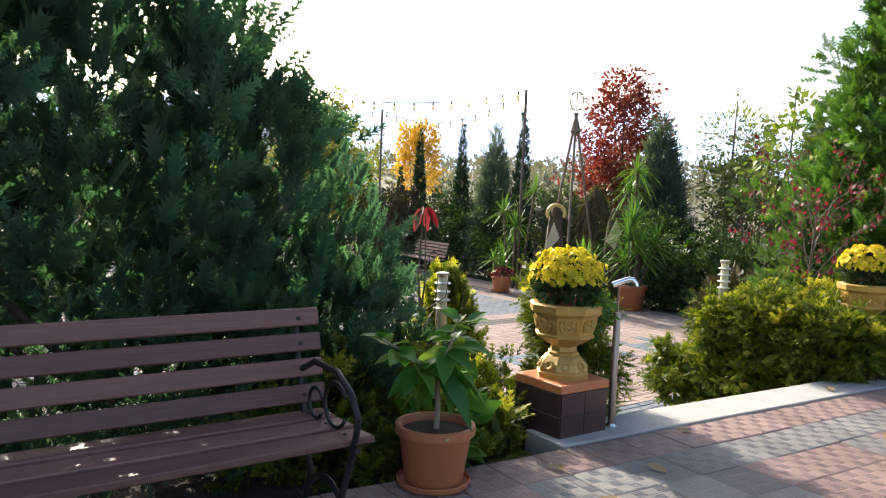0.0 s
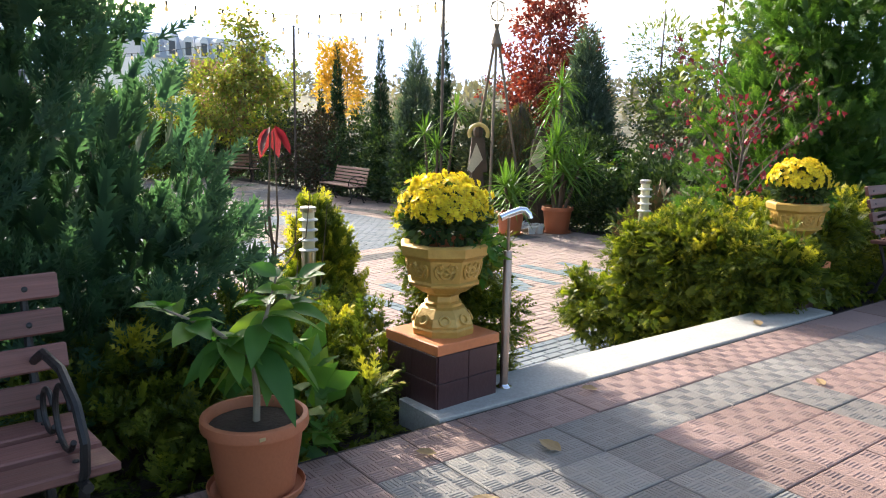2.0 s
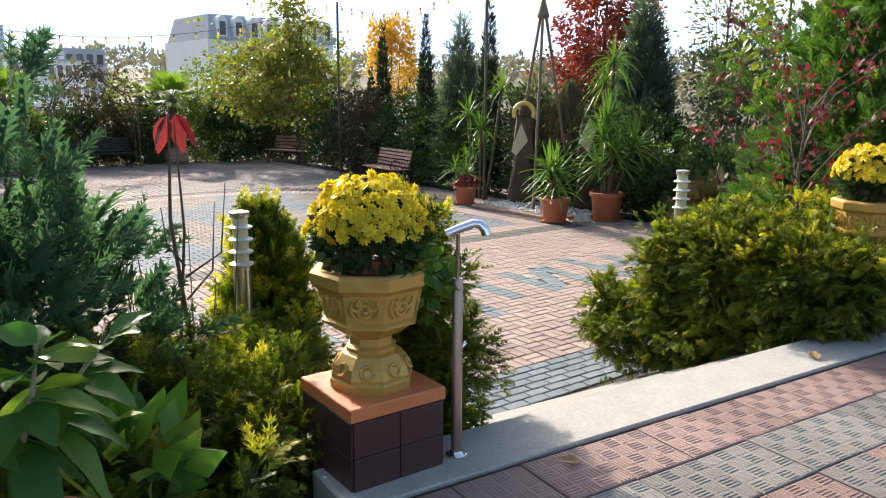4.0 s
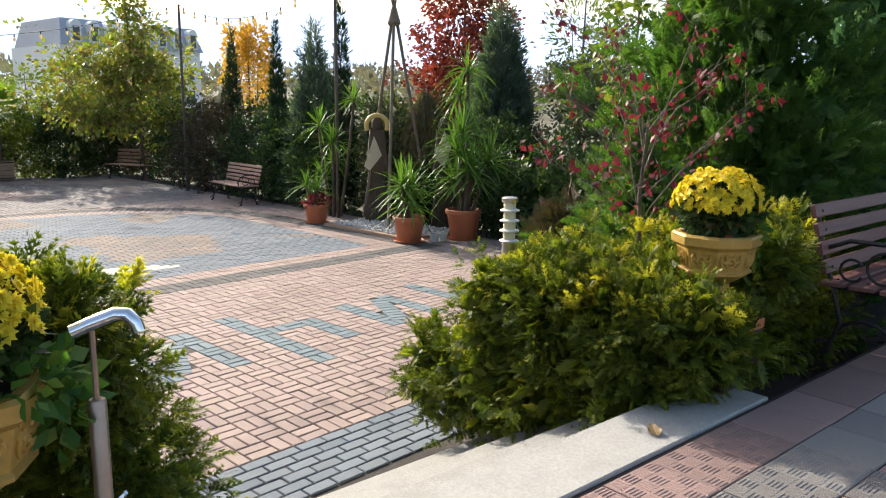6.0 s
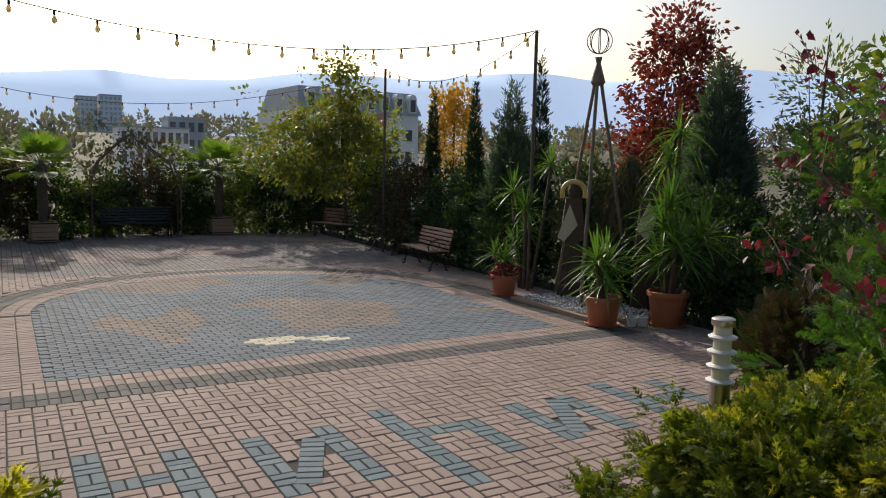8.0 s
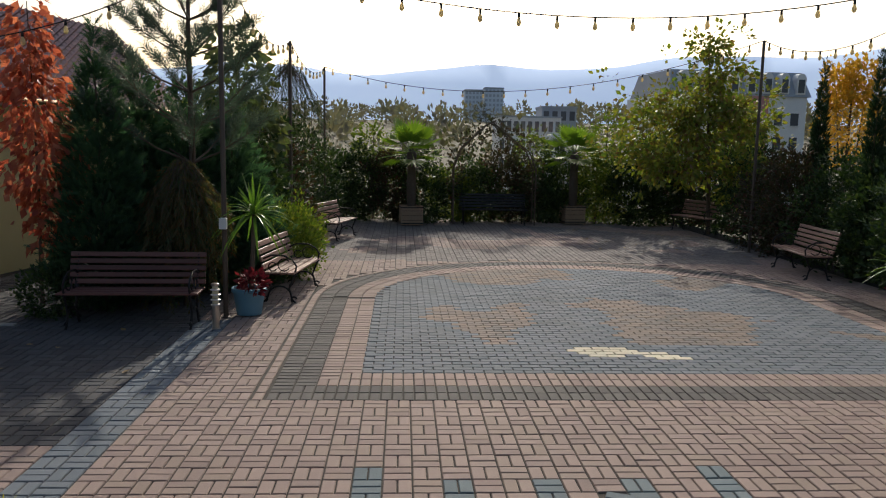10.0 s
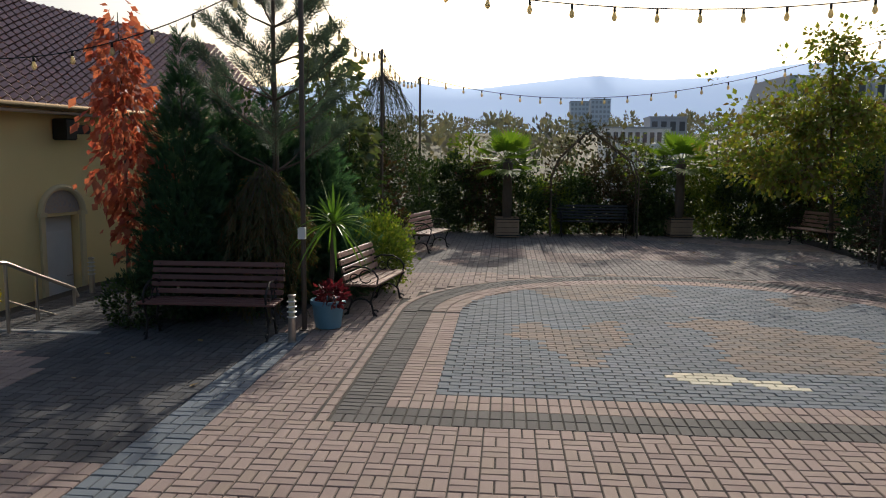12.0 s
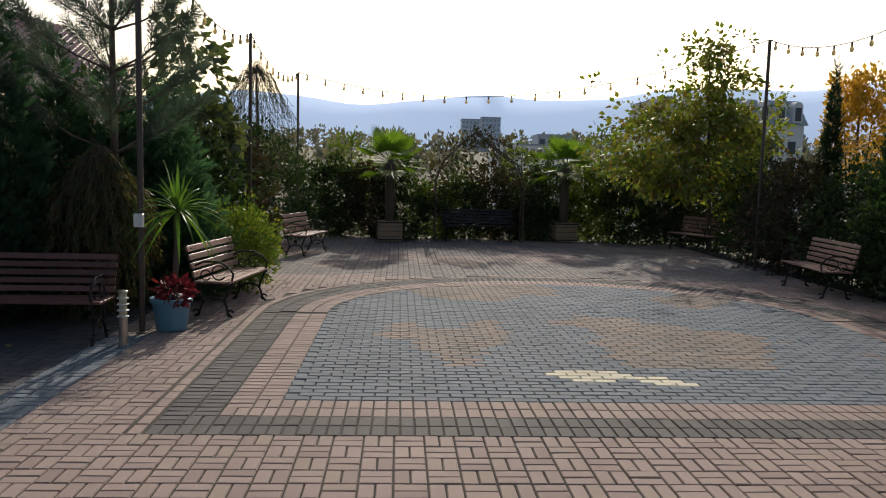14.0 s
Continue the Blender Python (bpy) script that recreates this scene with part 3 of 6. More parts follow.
def terrace():
    t = part("terrace_floor", Build().box((-14, -12, 0.0), (14, -0.0, TERRACE - 0.012)), M["joint"])
    t.matrix_basis = EDGE
    tagged(t, "upper terrace of ribbed red and grey tiles", "floor", kind="structure")
    tones = {"red": [(0.22, 0.145, 0.125), (0.30, 0.20, 0.175)], "grey": [(0.17, 0.155, 0.145), (0.25, 0.235, 0.215)]}
    mats = {}
    for k, c in tones.items():
        for j in (False, True):
            m = pieces(k + "_ribbed_tile", c, 0.7, joined=j)
            mats[k, j] = m
    tile = Build()
    s = 0.147
    # ribs in squares that alternate in direction
    tile.add([(x, y, z) for z, e in ((-0.03, 0.0), (-0.006, 0.0), (-0.0022, 0.004)) for x, y in ((-s + e, -s + e), (s - e, -s + e), (s - e, s - e), (-s + e, s - e))],
             [(8, 9, 10, 11)] + [(a + i, a + (i + 1) % 4, a + 4 + (i + 1) % 4, a + 4 + i) for a in (0, 4) for i in range(4)])
    for i in range(4):
        for j in range(4):
            x0, y0 = -0.145 + i * 0.0725, -0.145 + j * 0.0725
            for k in range(4):
                u = 0.008 + k * 0.0165
                if (i + j) % 2:
                    lo, hi = (x0 + u, y0 + 0.006), (x0 + u + 0.009, y0 + 0.066)
                else:
                    lo, hi = (x0 + 0.006, y0 + u), (x0 + 0.066, y0 + u + 0.009)
                tile.add([(lo[0], lo[1], -0.0022), (hi[0], lo[1], -0.0022), (hi[0], hi[1], -0.0022), (lo[0], hi[1], -0.0022),
                          (lo[0] + 0.002, lo[1] + 0.002, 0.0003), (hi[0] - 0.002, lo[1] + 0.002, 0.0003), (hi[0] - 0.002, hi[1] - 0.002, 0.0003), (lo[0] + 0.002, hi[1] - 0.002, 0.0003)],
                         [(4, 5, 6, 7), (0, 1, 5, 4), (1, 2, 6, 5), (2, 3, 7, 6), (3, 0, 4, 7)])
    flat = Build()
    flat.add(tile.v[:12], tile.f[:9])
    made = {k: tile.mesh("tile") for k in tones}
    rest = {k: Build() for k in tones}
    for k in tones:
        made[k].materials.append(mats[k, False])
    n = 0
    for i in range(-18, 24):
        for j in range(-16, 0):
            x, y = 0.3 * i + 0.15 + 0.05, 0.3 * j + 0.15 - 0.022
            col = "grey" if (i % 4 == 1 and j < -1) or j in (-2, -6) else "red"
            if i < 1 and j <= -2:
                col = "grey" if (i + j) % 5 else "red"
            z = TERRACE + RNG.normal() * 0.0015
            if -5 <= i <= 9 and -10 <= j and n < 160:
                ob = new("tile", made[col])
                ob.parent = t
                ob.location = (x, y, z)
                ob.rotation_euler = (RNG.normal() * 0.004, RNG.normal() * 0.004, 0)
                n += 1
            else:
                rest[col].add([(x + a, y + b, z + c) for a, b, c in flat.v], flat.f)
    for k in tones:
        tagged(part("tiles", rest[k], mats[k, True], t), kind="stuff")


def steps():
    """Four concrete steps from the terrace down to the square, along the slightly skewed edge."""
    st = thing("steps", "pale worn concrete steps down to the square", "steps", EDGE, kind="structure")
    x0, x1 = 0.0, 3.35
    part("kerb_slab", Build().box((-0.02, 0.003, -0.3), (3.45, 0.325, TERRACE + 0.004), 0.006), M["concrete"], st)
    for k, z in enumerate((0.603, 0.402, 0.201)):
        y0 = 0.325 + 0.40 * k
        part("step", Build().box((x0 + 0.3, y0 + 0.001, -0.3), (x1, y0 + 0.40, z), 0.008), M["concrete"], st)


def bed(name, x0, x1, label):
    """A raised planting bed beside the steps."""
    b = tagged(part(name, Build().box((x0, 0.004, -0.3), (x1, 1.75, BED - 0.03), 0.0), M["plinth"]), label, "bed wall", kind="structure")
    b.matrix_basis = EDGE
    s = Build()
    nx, ny = 24, 10
    w = x1 - x0
    vs = [(x0 + 0.06 + (w - 0.12) * i / nx, 0.06 + 1.63 * j / ny, BED + 0.05 + 0.05 * noise.noise(Vector((i * 0.9, j * 0.8, x0)))) for j in range(ny + 1) for i in range(nx + 1)]
    s.add(vs, [(j * (nx + 1) + i, j * (nx + 1) + i + 1, (j + 1) * (nx + 1) + i + 1, (j + 1) * (nx + 1) + i) for j in range(ny) for i in range(nx)])
    part("soil", s, M["soil"], b, "dark garden soil")


terrace()
steps()
bed("bed_wall_west", -9.0, 0.29, "low dark-tiled wall of a raised bed")
bed("bed_wall_east", 3.36, 12.0, "low dark-tiled wall of a raised bed")


# ---- benches ----
def bench_frame(side):
    """A cast-iron end: scrolled legs, back stay and a curled armrest."""
    b = Build()
    y = side
    b.tube([(0.22, y, 0.0), (0.17, y, 0.05), (0.13, y, 0.2), (0.21, y, 0.40)], 0.014)
    b.tube([(-0.24, y, 0.0), (-0.19, y, 0.04), (-0.13, y, 0.2), (-0.19, y, 0.40)], 0.014)
    b.tube(arc(0.20, 0.045, 0.04, 250, 20, 8, y), 0.011)
    b.tube(arc(-0.22, 0.045, 0.04, -70, 160, 8, y), 0.011)
    b.tube(arc(0.0, 0.06, 0.17, 20, 160, 10, y), 0.012)
    b.tube([(0.24, y, 0.405), (0.0, y, 0.395), (-0.19, y, 0.40), (-0.27, y, 0.62), (-0.31, y, 0.81)], [0.014, 0.014, 0.016, 0.013, 0.011])
    b.tube([(-0.25, y, 0.60), (-0.12, y, 0.66), (0.06, y, 0.66), (0.18, y, 0.60), (0.235, y, 0.52), (0.22, y, 0.44), (0.19, y, 0.405)], 0.013)
    b.tube(arc(0.06, 0.53, 0.085, 30, 330, 14, y), 0.008)
    b.tube(arc(-0.10, 0.50, 0.06, 30, 330, 12, y), 0.008)
    return b


def slat(lo, hi, tilt, at, m=None):
    b = Build()
    b.box(lo, hi, 0.005, pose(*at, 0, tilt, 0))
    return b


BOLT = Build().lathe([(0.009, 0.0), (0.0085, 0.004), (0.004, 0.006)], 10).mesh("bolt")
BOLT.materials.append(M["iron"])


def bolted(board, h, m):
    for e in (-h + 0.09, h - 0.09):
        ob = new("bolt", BOLT)
        ob.parent = board
        ob.matrix_basis = pose(0, e, 0) @ m


def bench(width, m, mat, label, backs=4, seats=4, group=""):
    """A park bench, its seat facing +x, its foot at the origin."""
    t = thing("park_bench", label, "bench", m, group)
    h = width / 2
    for s in (-h + 0.09, h - 0.09):
        part("side_frame", bench_frame(s), M["iron"], t, "black scrolled cast-iron end frame", soft=True)
    pitch = 0.46 / seats
    for k in range(seats):
        sl = part("seat_slat", slat((-pitch * 0.41, -h, 0.0), (pitch * 0.41, h, 0.028), -2 + RNG.normal() * 0.4, (-0.165 + pitch * k, 0, 0.41)), mat, t)
        bolted(sl, h, pose(-0.165 + pitch * k, 0, 0.439))
    step = 0.40 / backs
    for k in range(backs):
        z = 0.47 + step * k
        x = -0.205 - (z - 0.42) * 0.27
        sl = part("back_slat", slat((0.0, -h, 0.0), (0.026, h, step * 0.74), -15 + RNG.normal() * 0.4, (x, 0, z)), mat, t)
        bolted(sl, h, pose(x + 0.026 - 0.27 * step * 0.37, 0, z + step * 0.37, 0, 75, 0))
    return t


bench(1.75, pose(-2.74, -6.95, TERRACE, 0, 0, -91), M["slat"], "dark red-brown slatted park bench on the terrace", 4, 3)
bench(1.75, pose(4.75, -7.2, TERRACE, 0, 0, -94), M["slat"], "dark red-brown slatted park bench against the hedge", 4, 3)
bench(1.6, pose(-2.02, 2.68, 0, 0, 0, -88), M["slat"], "red-brown slatted bench in the shade of trees", 5, 4)
bench(1.45, pose(-0.42, 4.72, 0, 0, 0, -8), M["slat_pale"], "worn slatted bench with curled iron arms beside a blue pot", 4, 4, "benches round the square")
bench(1.45, pose(-0.30, 11.4, 0, 0, 0, -14), M["slat_pale"], "worn slatted bench with iron arms by the hedge", 4, 4, "benches round the square")
bench(1.6, pose(8.42, 6.95, 0, 0, 0, 175), M["slat_pale"], "worn slatted bench with curled iron arms before shrubs", 5, 4, "benches round the square")
bench(1.45, pose(9.0, 13.6, 0, 0, 0, 200), M["slat_pale"], "worn slatted bench in the corner of the square", 4, 4, "benches round the square")


# ---- pots and their plants ----
def pot(name, label, at, r, h, mat, saucer=True):
    t = thing(name, label, "plant pot", pose(*at))
    prof = [(r * 0.70, 0.012), (r * 0.72, 0.02), (r * 0.90, h * 0.83), (r * 0.92, h * 0.85), (r, h * 0.86), (r * 1.01, h * 0.90), (r, h * 0.985), (r * 0.97, h), (r * 0.90, h), (r * 0.88, h * 0.97), (r * 0.86, h * 0.86)]
    part("body", Build().lathe(prof, 32), M[mat], t, soft=True)
    part("soil", Build().lathe([(r * 0.86, h * 0.80), (r * 0.86, h * 0.87), (r * 0.4, h * 0.90)], 20), M["soil"], t, "dark potting soil", soft=True)
    if saucer:
        part("saucer", Build().lathe([(r * 0.74, 0.0), (r * 0.90, 0.012), (r * 0.93, 0.035), (r * 0.91, 0.038), (r * 0.87, 0.018), (r * 0.6, 0.014)], 28), M[mat], t, soft=True)
    return t


def big_leaf(b, base, direction, ln, w, sag, roll=0.0):
    """One broad leaf with a midrib fold and a drooping tip."""
    d = Vector(direction).normalized()
    side = d.cross(Vector((0, 0, 1)))
    side = (side.normalized() if side.length > 0.05 else Vector((1, 0, 0)))
    upv = side.cross(d)
    side = (side * math.cos(roll) + upv * math.sin(roll)).normalized()
    upv = side.cross(d)
    vs = []
    n = 8
    for k in range(n + 1):
        u = k / n
        p = Vector(base) + d * ln * u + Vector((0, 0, -sag * ln * u * u))
        ww = w * (math.sin(math.pi * u ** 0.8) ** 0.9 if 0 < u < 1 else 0.02)
        wave = 0.06 * w * math.sin(k * 1.9)
        vs += [p - side * ww + upv * (ww * 0.28 + wave), p - side * ww * 0.5 + upv * ww * 0.10, p, p + side * ww * 0.5 + upv * ww * 0.10, p + side * ww + upv * (ww * 0.28 - wave)]
    b.add(vs, [(k * 5 + j, k * 5 + j + 1, k * 5 + j + 6, k * 5 + j + 5) for k in range(n) for j in range(4)])


def broadleaf_plant(label, at, height, n, ln, stem_r, mat="broadleaf", spread=0.5, top=0.55):
    t = thing("potted_shrub", label, "plant", pose(*at))
    b = Build()
    heads = [(0.0, 0.0, height * 0.42), (-0.17 * spread, 0.05, height * 0.8), (0.14 * spread, 0.08, height * 0.85), (0.05, -0.08, height * 0.95)]
    b.tube([(0, 0, -0.12), (0.01, 0.0, height * 0.2), heads[0]], [stem_r, stem_r * 0.85, stem_r * 0.7], 8)
    for h in heads[1:]:
        b.tube([heads[0], Vector(heads[0]).lerp(Vector(h), 0.5) + Vector((0.01, 0, 0.02)), h], [stem_r * 0.6, stem_r * 0.45, stem_r * 0.2], 7)
    part("stem", b, M["pale_bark"], t, soft=True)
    lv = Build()
    for i in range(n):
        a = i * 2.39996
        u = (i + 0.5) / n
        h = heads[1 + i % 3]
        p = Vector(heads[0]).lerp(Vector(h), min(1.0, 0.1 + u * 0.95))
        e = -0.45 + 1.0 * u
        big_leaf(lv, p, (math.cos(a) * math.cos(e), math.sin(a) * math.cos(e), math.sin(e)), ln * (1.15 - 0.6 * u) * (0.8 + 0.4 * RNG.random()), ln * 0.25 * (1.1 - 0.4 * u), 0.4 * (1 - u) + 0.15, RNG.normal() * 0.4)
    part("leaves", lv, M[mat], t, soft=True)
    return t


SWORDS = {}


def sword_leaf(k, lo, droop, mat):
    """One arching sword leaf of unit length; k sets how steeply it rises."""
    if (k, lo, droop, mat) not in SWORDS:
        e = lo + (1.45 - lo) * ((k + 0.5) / 8) ** 0.8
        vs = []
        for j in range(6):
            u = j / 5
            rr, h = u * math.cos(e), u * math.sin(e) - droop * u * u * max(0.0, math.cos(e)) * 0.75
            ww = 0.03 * (0.55, 0.95, 1.0, 0.85, 0.5, 0.02)[j]
            vs += [(rr, -ww, h + 0.2 * ww), (rr, 0, h - 0.3 * ww), (rr, ww, h + 0.2 * ww)]
        me = Build().add(vs, [(j * 3 + c, j * 3 + c + 3, j * 3 + c + 4, j * 3 + c + 1) for j in range(5) for c in range(2)]).mesh("leaf")
        me.materials.append(M[mat])
        SWORDS[k, lo, droop, mat] = me
    return SWORDS[k, lo, droop, mat]


def yucca(label, at, stems, n, ln, w, group="", lo=-0.6, droop=0.55, mat="yucca", name="yucca"):
    """Stems topped by rosettes of sword leaves."""
    t = thing(name, label, "plant", pose(*at), group)
    for x, y, z in stems:
        b = Build()
        b.tube([(x * 0.3, y * 0.3, -0.05), (x * 0.7, y * 0.7, z * 0.5), (x, y, z)], [0.035, 0.03, 0.028], 8)
        part("stem", b, M["bark"], t, soft=True)
        for i in range(n):
            k = min(7, int(8 * (i + 0.5) / n))
            blade = sword_leaf(k, lo, droop, mat)
            ob = new("leaf", blade)
            ob.parent = t
            q = ln * (0.75 + 0.4 * RNG.random())
            ob.matrix_basis = pose(x, y, z, RNG.normal() * 5, RNG.normal() * 5, math.degrees(i * 2.39996) + RNG.normal() * 6) @ Matrix.Diagonal((q, w / 0.03 * 0.9, q, 1))
    return t


pot("flower_pot", "round terracotta-coloured plastic pot with a saucer", (-1.28, -6.76, TERRACE), 0.185, 0.29, "terracotta")
part("maker_label", Build().box((-0.022, -0.004, 0.0), (0.022, 0.0, 0.012), 0.001), M["gold_wood"], bpy.data.objects["flower_pot"], "small pale label").location = (-0.055, -0.173, 0.262)
broadleaf_plant("broad-leaved green shrub growing in a terracotta pot", (-1.28, -6.76, TERRACE + 0.25), 0.56, 58, 0.19, 0.015, spread=1.7)

pot("flower_pot", "terracotta pot of red flowers under a yucca", (7.97, 3.25, 0.0), 0.24, 0.36, "terracotta")
pot("flower_pot", "terracotta pot with a saucer at the gravel's edge", (7.86, 0.62, 0.0), 0.27, 0.42, "terracotta")
pot("flower_pot", "large terracotta pot in front of dark shrubs", (8.72, 0.22, 0.0), 0.30, 0.50, "terracotta")
pot("flower_pot", "white pot of a broad-leaved plant", (10.6, 0.25, 0.0), 0.22, 0.42, "white_pot")
pot("flower_pot", "small white pot on the paving", (8.14, 0.32, 0.0), 0.085, 0.15, "white_pot", False)
pot("flower_pot", "small white pot on the paving", (8.30, 0.28, 0.0), 0.085, 0.15, "white_pot", False)
pot("flower_pot", "pale blue pot standing by a lamp pole", (-0.78, 3.32, 0.0), 0.22, 0.36, "blue_pot", False)
yucca("green yucca with many sword leaves in a pot", (7.86, 0.62, 0.38), [(0, 0, 0.22), (0.12, 0.1, 0.45), (-0.1, 0.05, 0.5)], 42, 0.62, 0.022)
yucca("tall yucca with several heads in a terracotta pot", (8.72, 0.22, 0.45), [(0.1, -0.1, 0.55), (0.05, 0.1, 1.25), (-0.15, 0.0, 0.95), (0.3, -0.25, 0.8), (0.0, 0.2, 0.45), (-0.12, -0.2, 0.7)], 46, 0.70, 0.022)
yucca("tall yucca with a high drooping head", (9.35, 0.75, 0.0), [(0.0, 0.0, 2.75), (-0.1, 0.1, 2.35)], 40, 0.60, 0.02, droop=1.0)
yucca("yucca with green sword leaves behind the bench", (8.75, 3.75, 0.0), [(0.1, 0.1, 1.05), (-0.1, 0.3, 1.75), (0.3, -0.3, 2.25), (-0.15, -0.2, 1.45), (0.1, 0.4, 0.7)], 40, 0.55, 0.02)
yucca("young yucca in a terracotta pot", (7.97, 3.3, 0.33), [(0.05, 0.0, 0.25), (0.0, 0.25, 0.35)], 32, 0.45, 0.018)
yucca("dracaena with variegated drooping leaves in a blue pot", (-0.78, 3.32, 0.3), [(0.08, 0.0, 1.0)], 44, 0.62, 0.022, droop=0.9)
plant("begonia", "red-leaved begonia at the foot of a dracaena", "plant", (-0.70, 3.2, 0.33), [(0, 0, 0.12, 0.17, 0.15, 0.14)], 260, LEAF, 0.07, "crimson")
plant("begonia", "red flowers in a terracotta pot", "plant", (7.95, 3.2, 0.33), [(0, 0, 0.08, 0.24, 0.22, 0.12)], 300, LEAF, 0.06, "crimson")
broadleaf_plant("broad-leaved plant with white trumpet flowers in a white pot", (10.6, 0.25, 0.38), 1.15, 40, 0.30, 0.025)


# ---- vases of chrysanthemums ----
def mum_head():
    """One double flower head of many short petals."""
    b = Build()
    for ring, (n, l, e) in enumerate(((10, 0.026, 0.15), (8, 0.022, 0.6), (6, 0.016, 1.1))):
        for i in range(n):
            a = 2 * math.pi * (i + 0.5 * (ring % 2)) / n
            c, s = math.cos(a), math.sin(a)
            r, h, w = l * math.cos(e), l * math.sin(e), 0.006
            b.add([(0, 0, 0.002 * ring), (c * r * 0.6 - s * w, s * r * 0.6 + c * w, h * 0.6), (c * r, s * r, h), (c * r * 0.6 + s * w, s * r * 0.6 - c * w, h * 0.6)], [(0, 1, 2, 3)])
    return b.mesh("flower_head")


HEAD = mum_head()
HEAD.materials.append(M["mum"])


def octagon(b, profile):
    return b.lathe(profile, 8, turn=math.pi / 8)


def vase_set(x, y, turn, low, flowers):
    """A tiled plinth, an ochre urn on it and its dome of chrysanthemums."""
    p = thing("plinth", "dark brown tiled plinth with an orange tile cap", "plinth", pose(x, y, TERRACE - 0.01 + low, 0, 0, turn))
    w = 0.185
    part("core", Build().box((-w + 0.006, -w + 0.006, -0.2), (w - 0.006, w - 0.006, 0.265)), M["joint"], p)
    tile = Build().box((-0.09, -0.006, -0.064), (0.09, 0.006, 0.064), 0.002).mesh("tile")
    tile.materials.append(M["plinth"])
    for side in range(4):
        m = Matrix.Rotation(side * math.pi / 2, 4, "Z")
        for i in (-1, 1):
            for j in (0, 1):
                ob = new("tile", tile)
                ob.parent = p
                ob.matrix_basis = m @ pose(i * 0.0925, -w, 0.067 + 0.131 * j)
    part("cap", Build().box((-w - 0.008, -w - 0.008, 0.265), (w + 0.008, w + 0.008, 0.315), 0.004), M["cap"], p, "orange cap tile")
    z = TERRACE - 0.01 + low + 0.315
    u = thing("urn", "ochre octagonal cast-stone urn with relief ornament", "urn", pose(x, y, z, 0, 0, turn + 8))
    part("foot", octagon(Build(), [(0.152, 0.0), (0.156, 0.03), (0.148, 0.038), (0.150, 0.05), (0.138, 0.085), (0.108, 0.122), (0.092, 0.132), (0.094, 0.145), (0.080, 0.155), (0.077, 0.185)]), M["gold"], u)
    part("bowl", octagon(Build(), [(0.077, 0.18), (0.088, 0.192), (0.110, 0.200), (0.158, 0.235), (0.176, 0.242), (0.178, 0.254), (0.166, 0.262), (0.190, 0.365), (0.202, 0.375), (0.214, 0.385), (0.218, 0.425), (0.206, 0.435), (0.178, 0.435), (0.168, 0.40)]), M["gold"], u)
    part("soil", octagon(Build(), [(0.16, 0.38), (0.169, 0.408), (0.1, 0.418)]), M["soil"], u, "dark soil")
    ap = 0.172 * math.cos(math.pi / 8)
    for i in range(8):
        a = math.pi / 4 * i + math.pi / 4
        scroll = Build()
        for pts in (arc(0, 0, 0.024, 0, 360, 12), [(0.024 + 0.028 * k / 8 * math.cos(k * 0.9), 0, 0.02 + 0.02 * math.sin(k * 0.9)) for k in range(9)], [(-0.024 - 0.028 * k / 8 * math.cos(k * 0.9), 0, 0.02 + 0.02 * math.sin(k * 0.9)) for k in range(9)],
                    [(0.03, 0, -0.03), (0.045, 0, -0.01), (0.05, 0, 0.02)], [(-0.03, 0, -0.03), (-0.045, 0, -0.01), (-0.05, 0, 0.02)]):
            scroll.tube([Vector((0.004, px, pz)) for px, _, pz in pts], 0.0075, 6)
        scroll.lathe([(0.016, -0.004), (0.014, 0.004), (0.006, 0.008)], 8)
        part("scroll_ornament", scroll, M["gold"], u, soft=True).matrix_basis = Matrix.Rotation(a, 4, "Z") @ pose(ap * 1.03, 0, 0.312, 0, 12, 0)
        ringlet = Build().tube([Vector((0.0, px, pz)) for px, _, pz in arc(0, 0, 0.022, 0, 360, 12)], 0.007, 6)
        part("ring_ornament", ringlet, M["gold"], u, soft=True).matrix_basis = Matrix.Rotation(a, 4, "Z") @ pose(0.143 * math.cos(math.pi / 8), 0, 0.078, 0, -28, 0)
    f = thing("chrysanthemum", "dome of yellow chrysanthemums in an urn", "flowers", pose(x, y, z + 0.42))
    part("inner_pot", Build().lathe([(0.09, 0.0), (0.11, 0.06), (0.115, 0.065), (0.10, 0.065)], 20), M["terracotta"], f, "brown plastic nursery pot", soft=True)
    pts, d = cloud([(0, 0, 0.13, 0.185, 0.185, 0.13)], 1500, 0.35, 0.3, 0.05)
    part("leaves", scatter_mesh("leaves", LEAF, pts, d, 0.045 * (0.6 + 0.8 * RNG.random(len(pts)))), M["shrub"], f)
    for i in range(flowers):
        u1 = 0.02 + 0.86 * (i + 0.5) / flowers
        a = i * 2.39996
        el = math.asin(1 - u1 * 1.12)
        d = Vector((math.cos(a) * math.cos(el), math.sin(a) * math.cos(el), math.sin(el)))
        k = 1.0 + RNG.normal() * 0.07
        ob = new("flower_head", HEAD)
        ob.parent = f
        pos = Vector((d.x * 0.20 * k, d.y * 0.20 * k, 0.14 + d.z * 0.18 * k))
        q = (d + Vector(RNG.normal(size=3) * 0.32)).to_track_quat("Z", "Y")
        ob.matrix_basis = Matrix.LocRotScale(pos, q, Vector((1, 1, 1)) * (0.8 + 0.4 * RNG.random()))
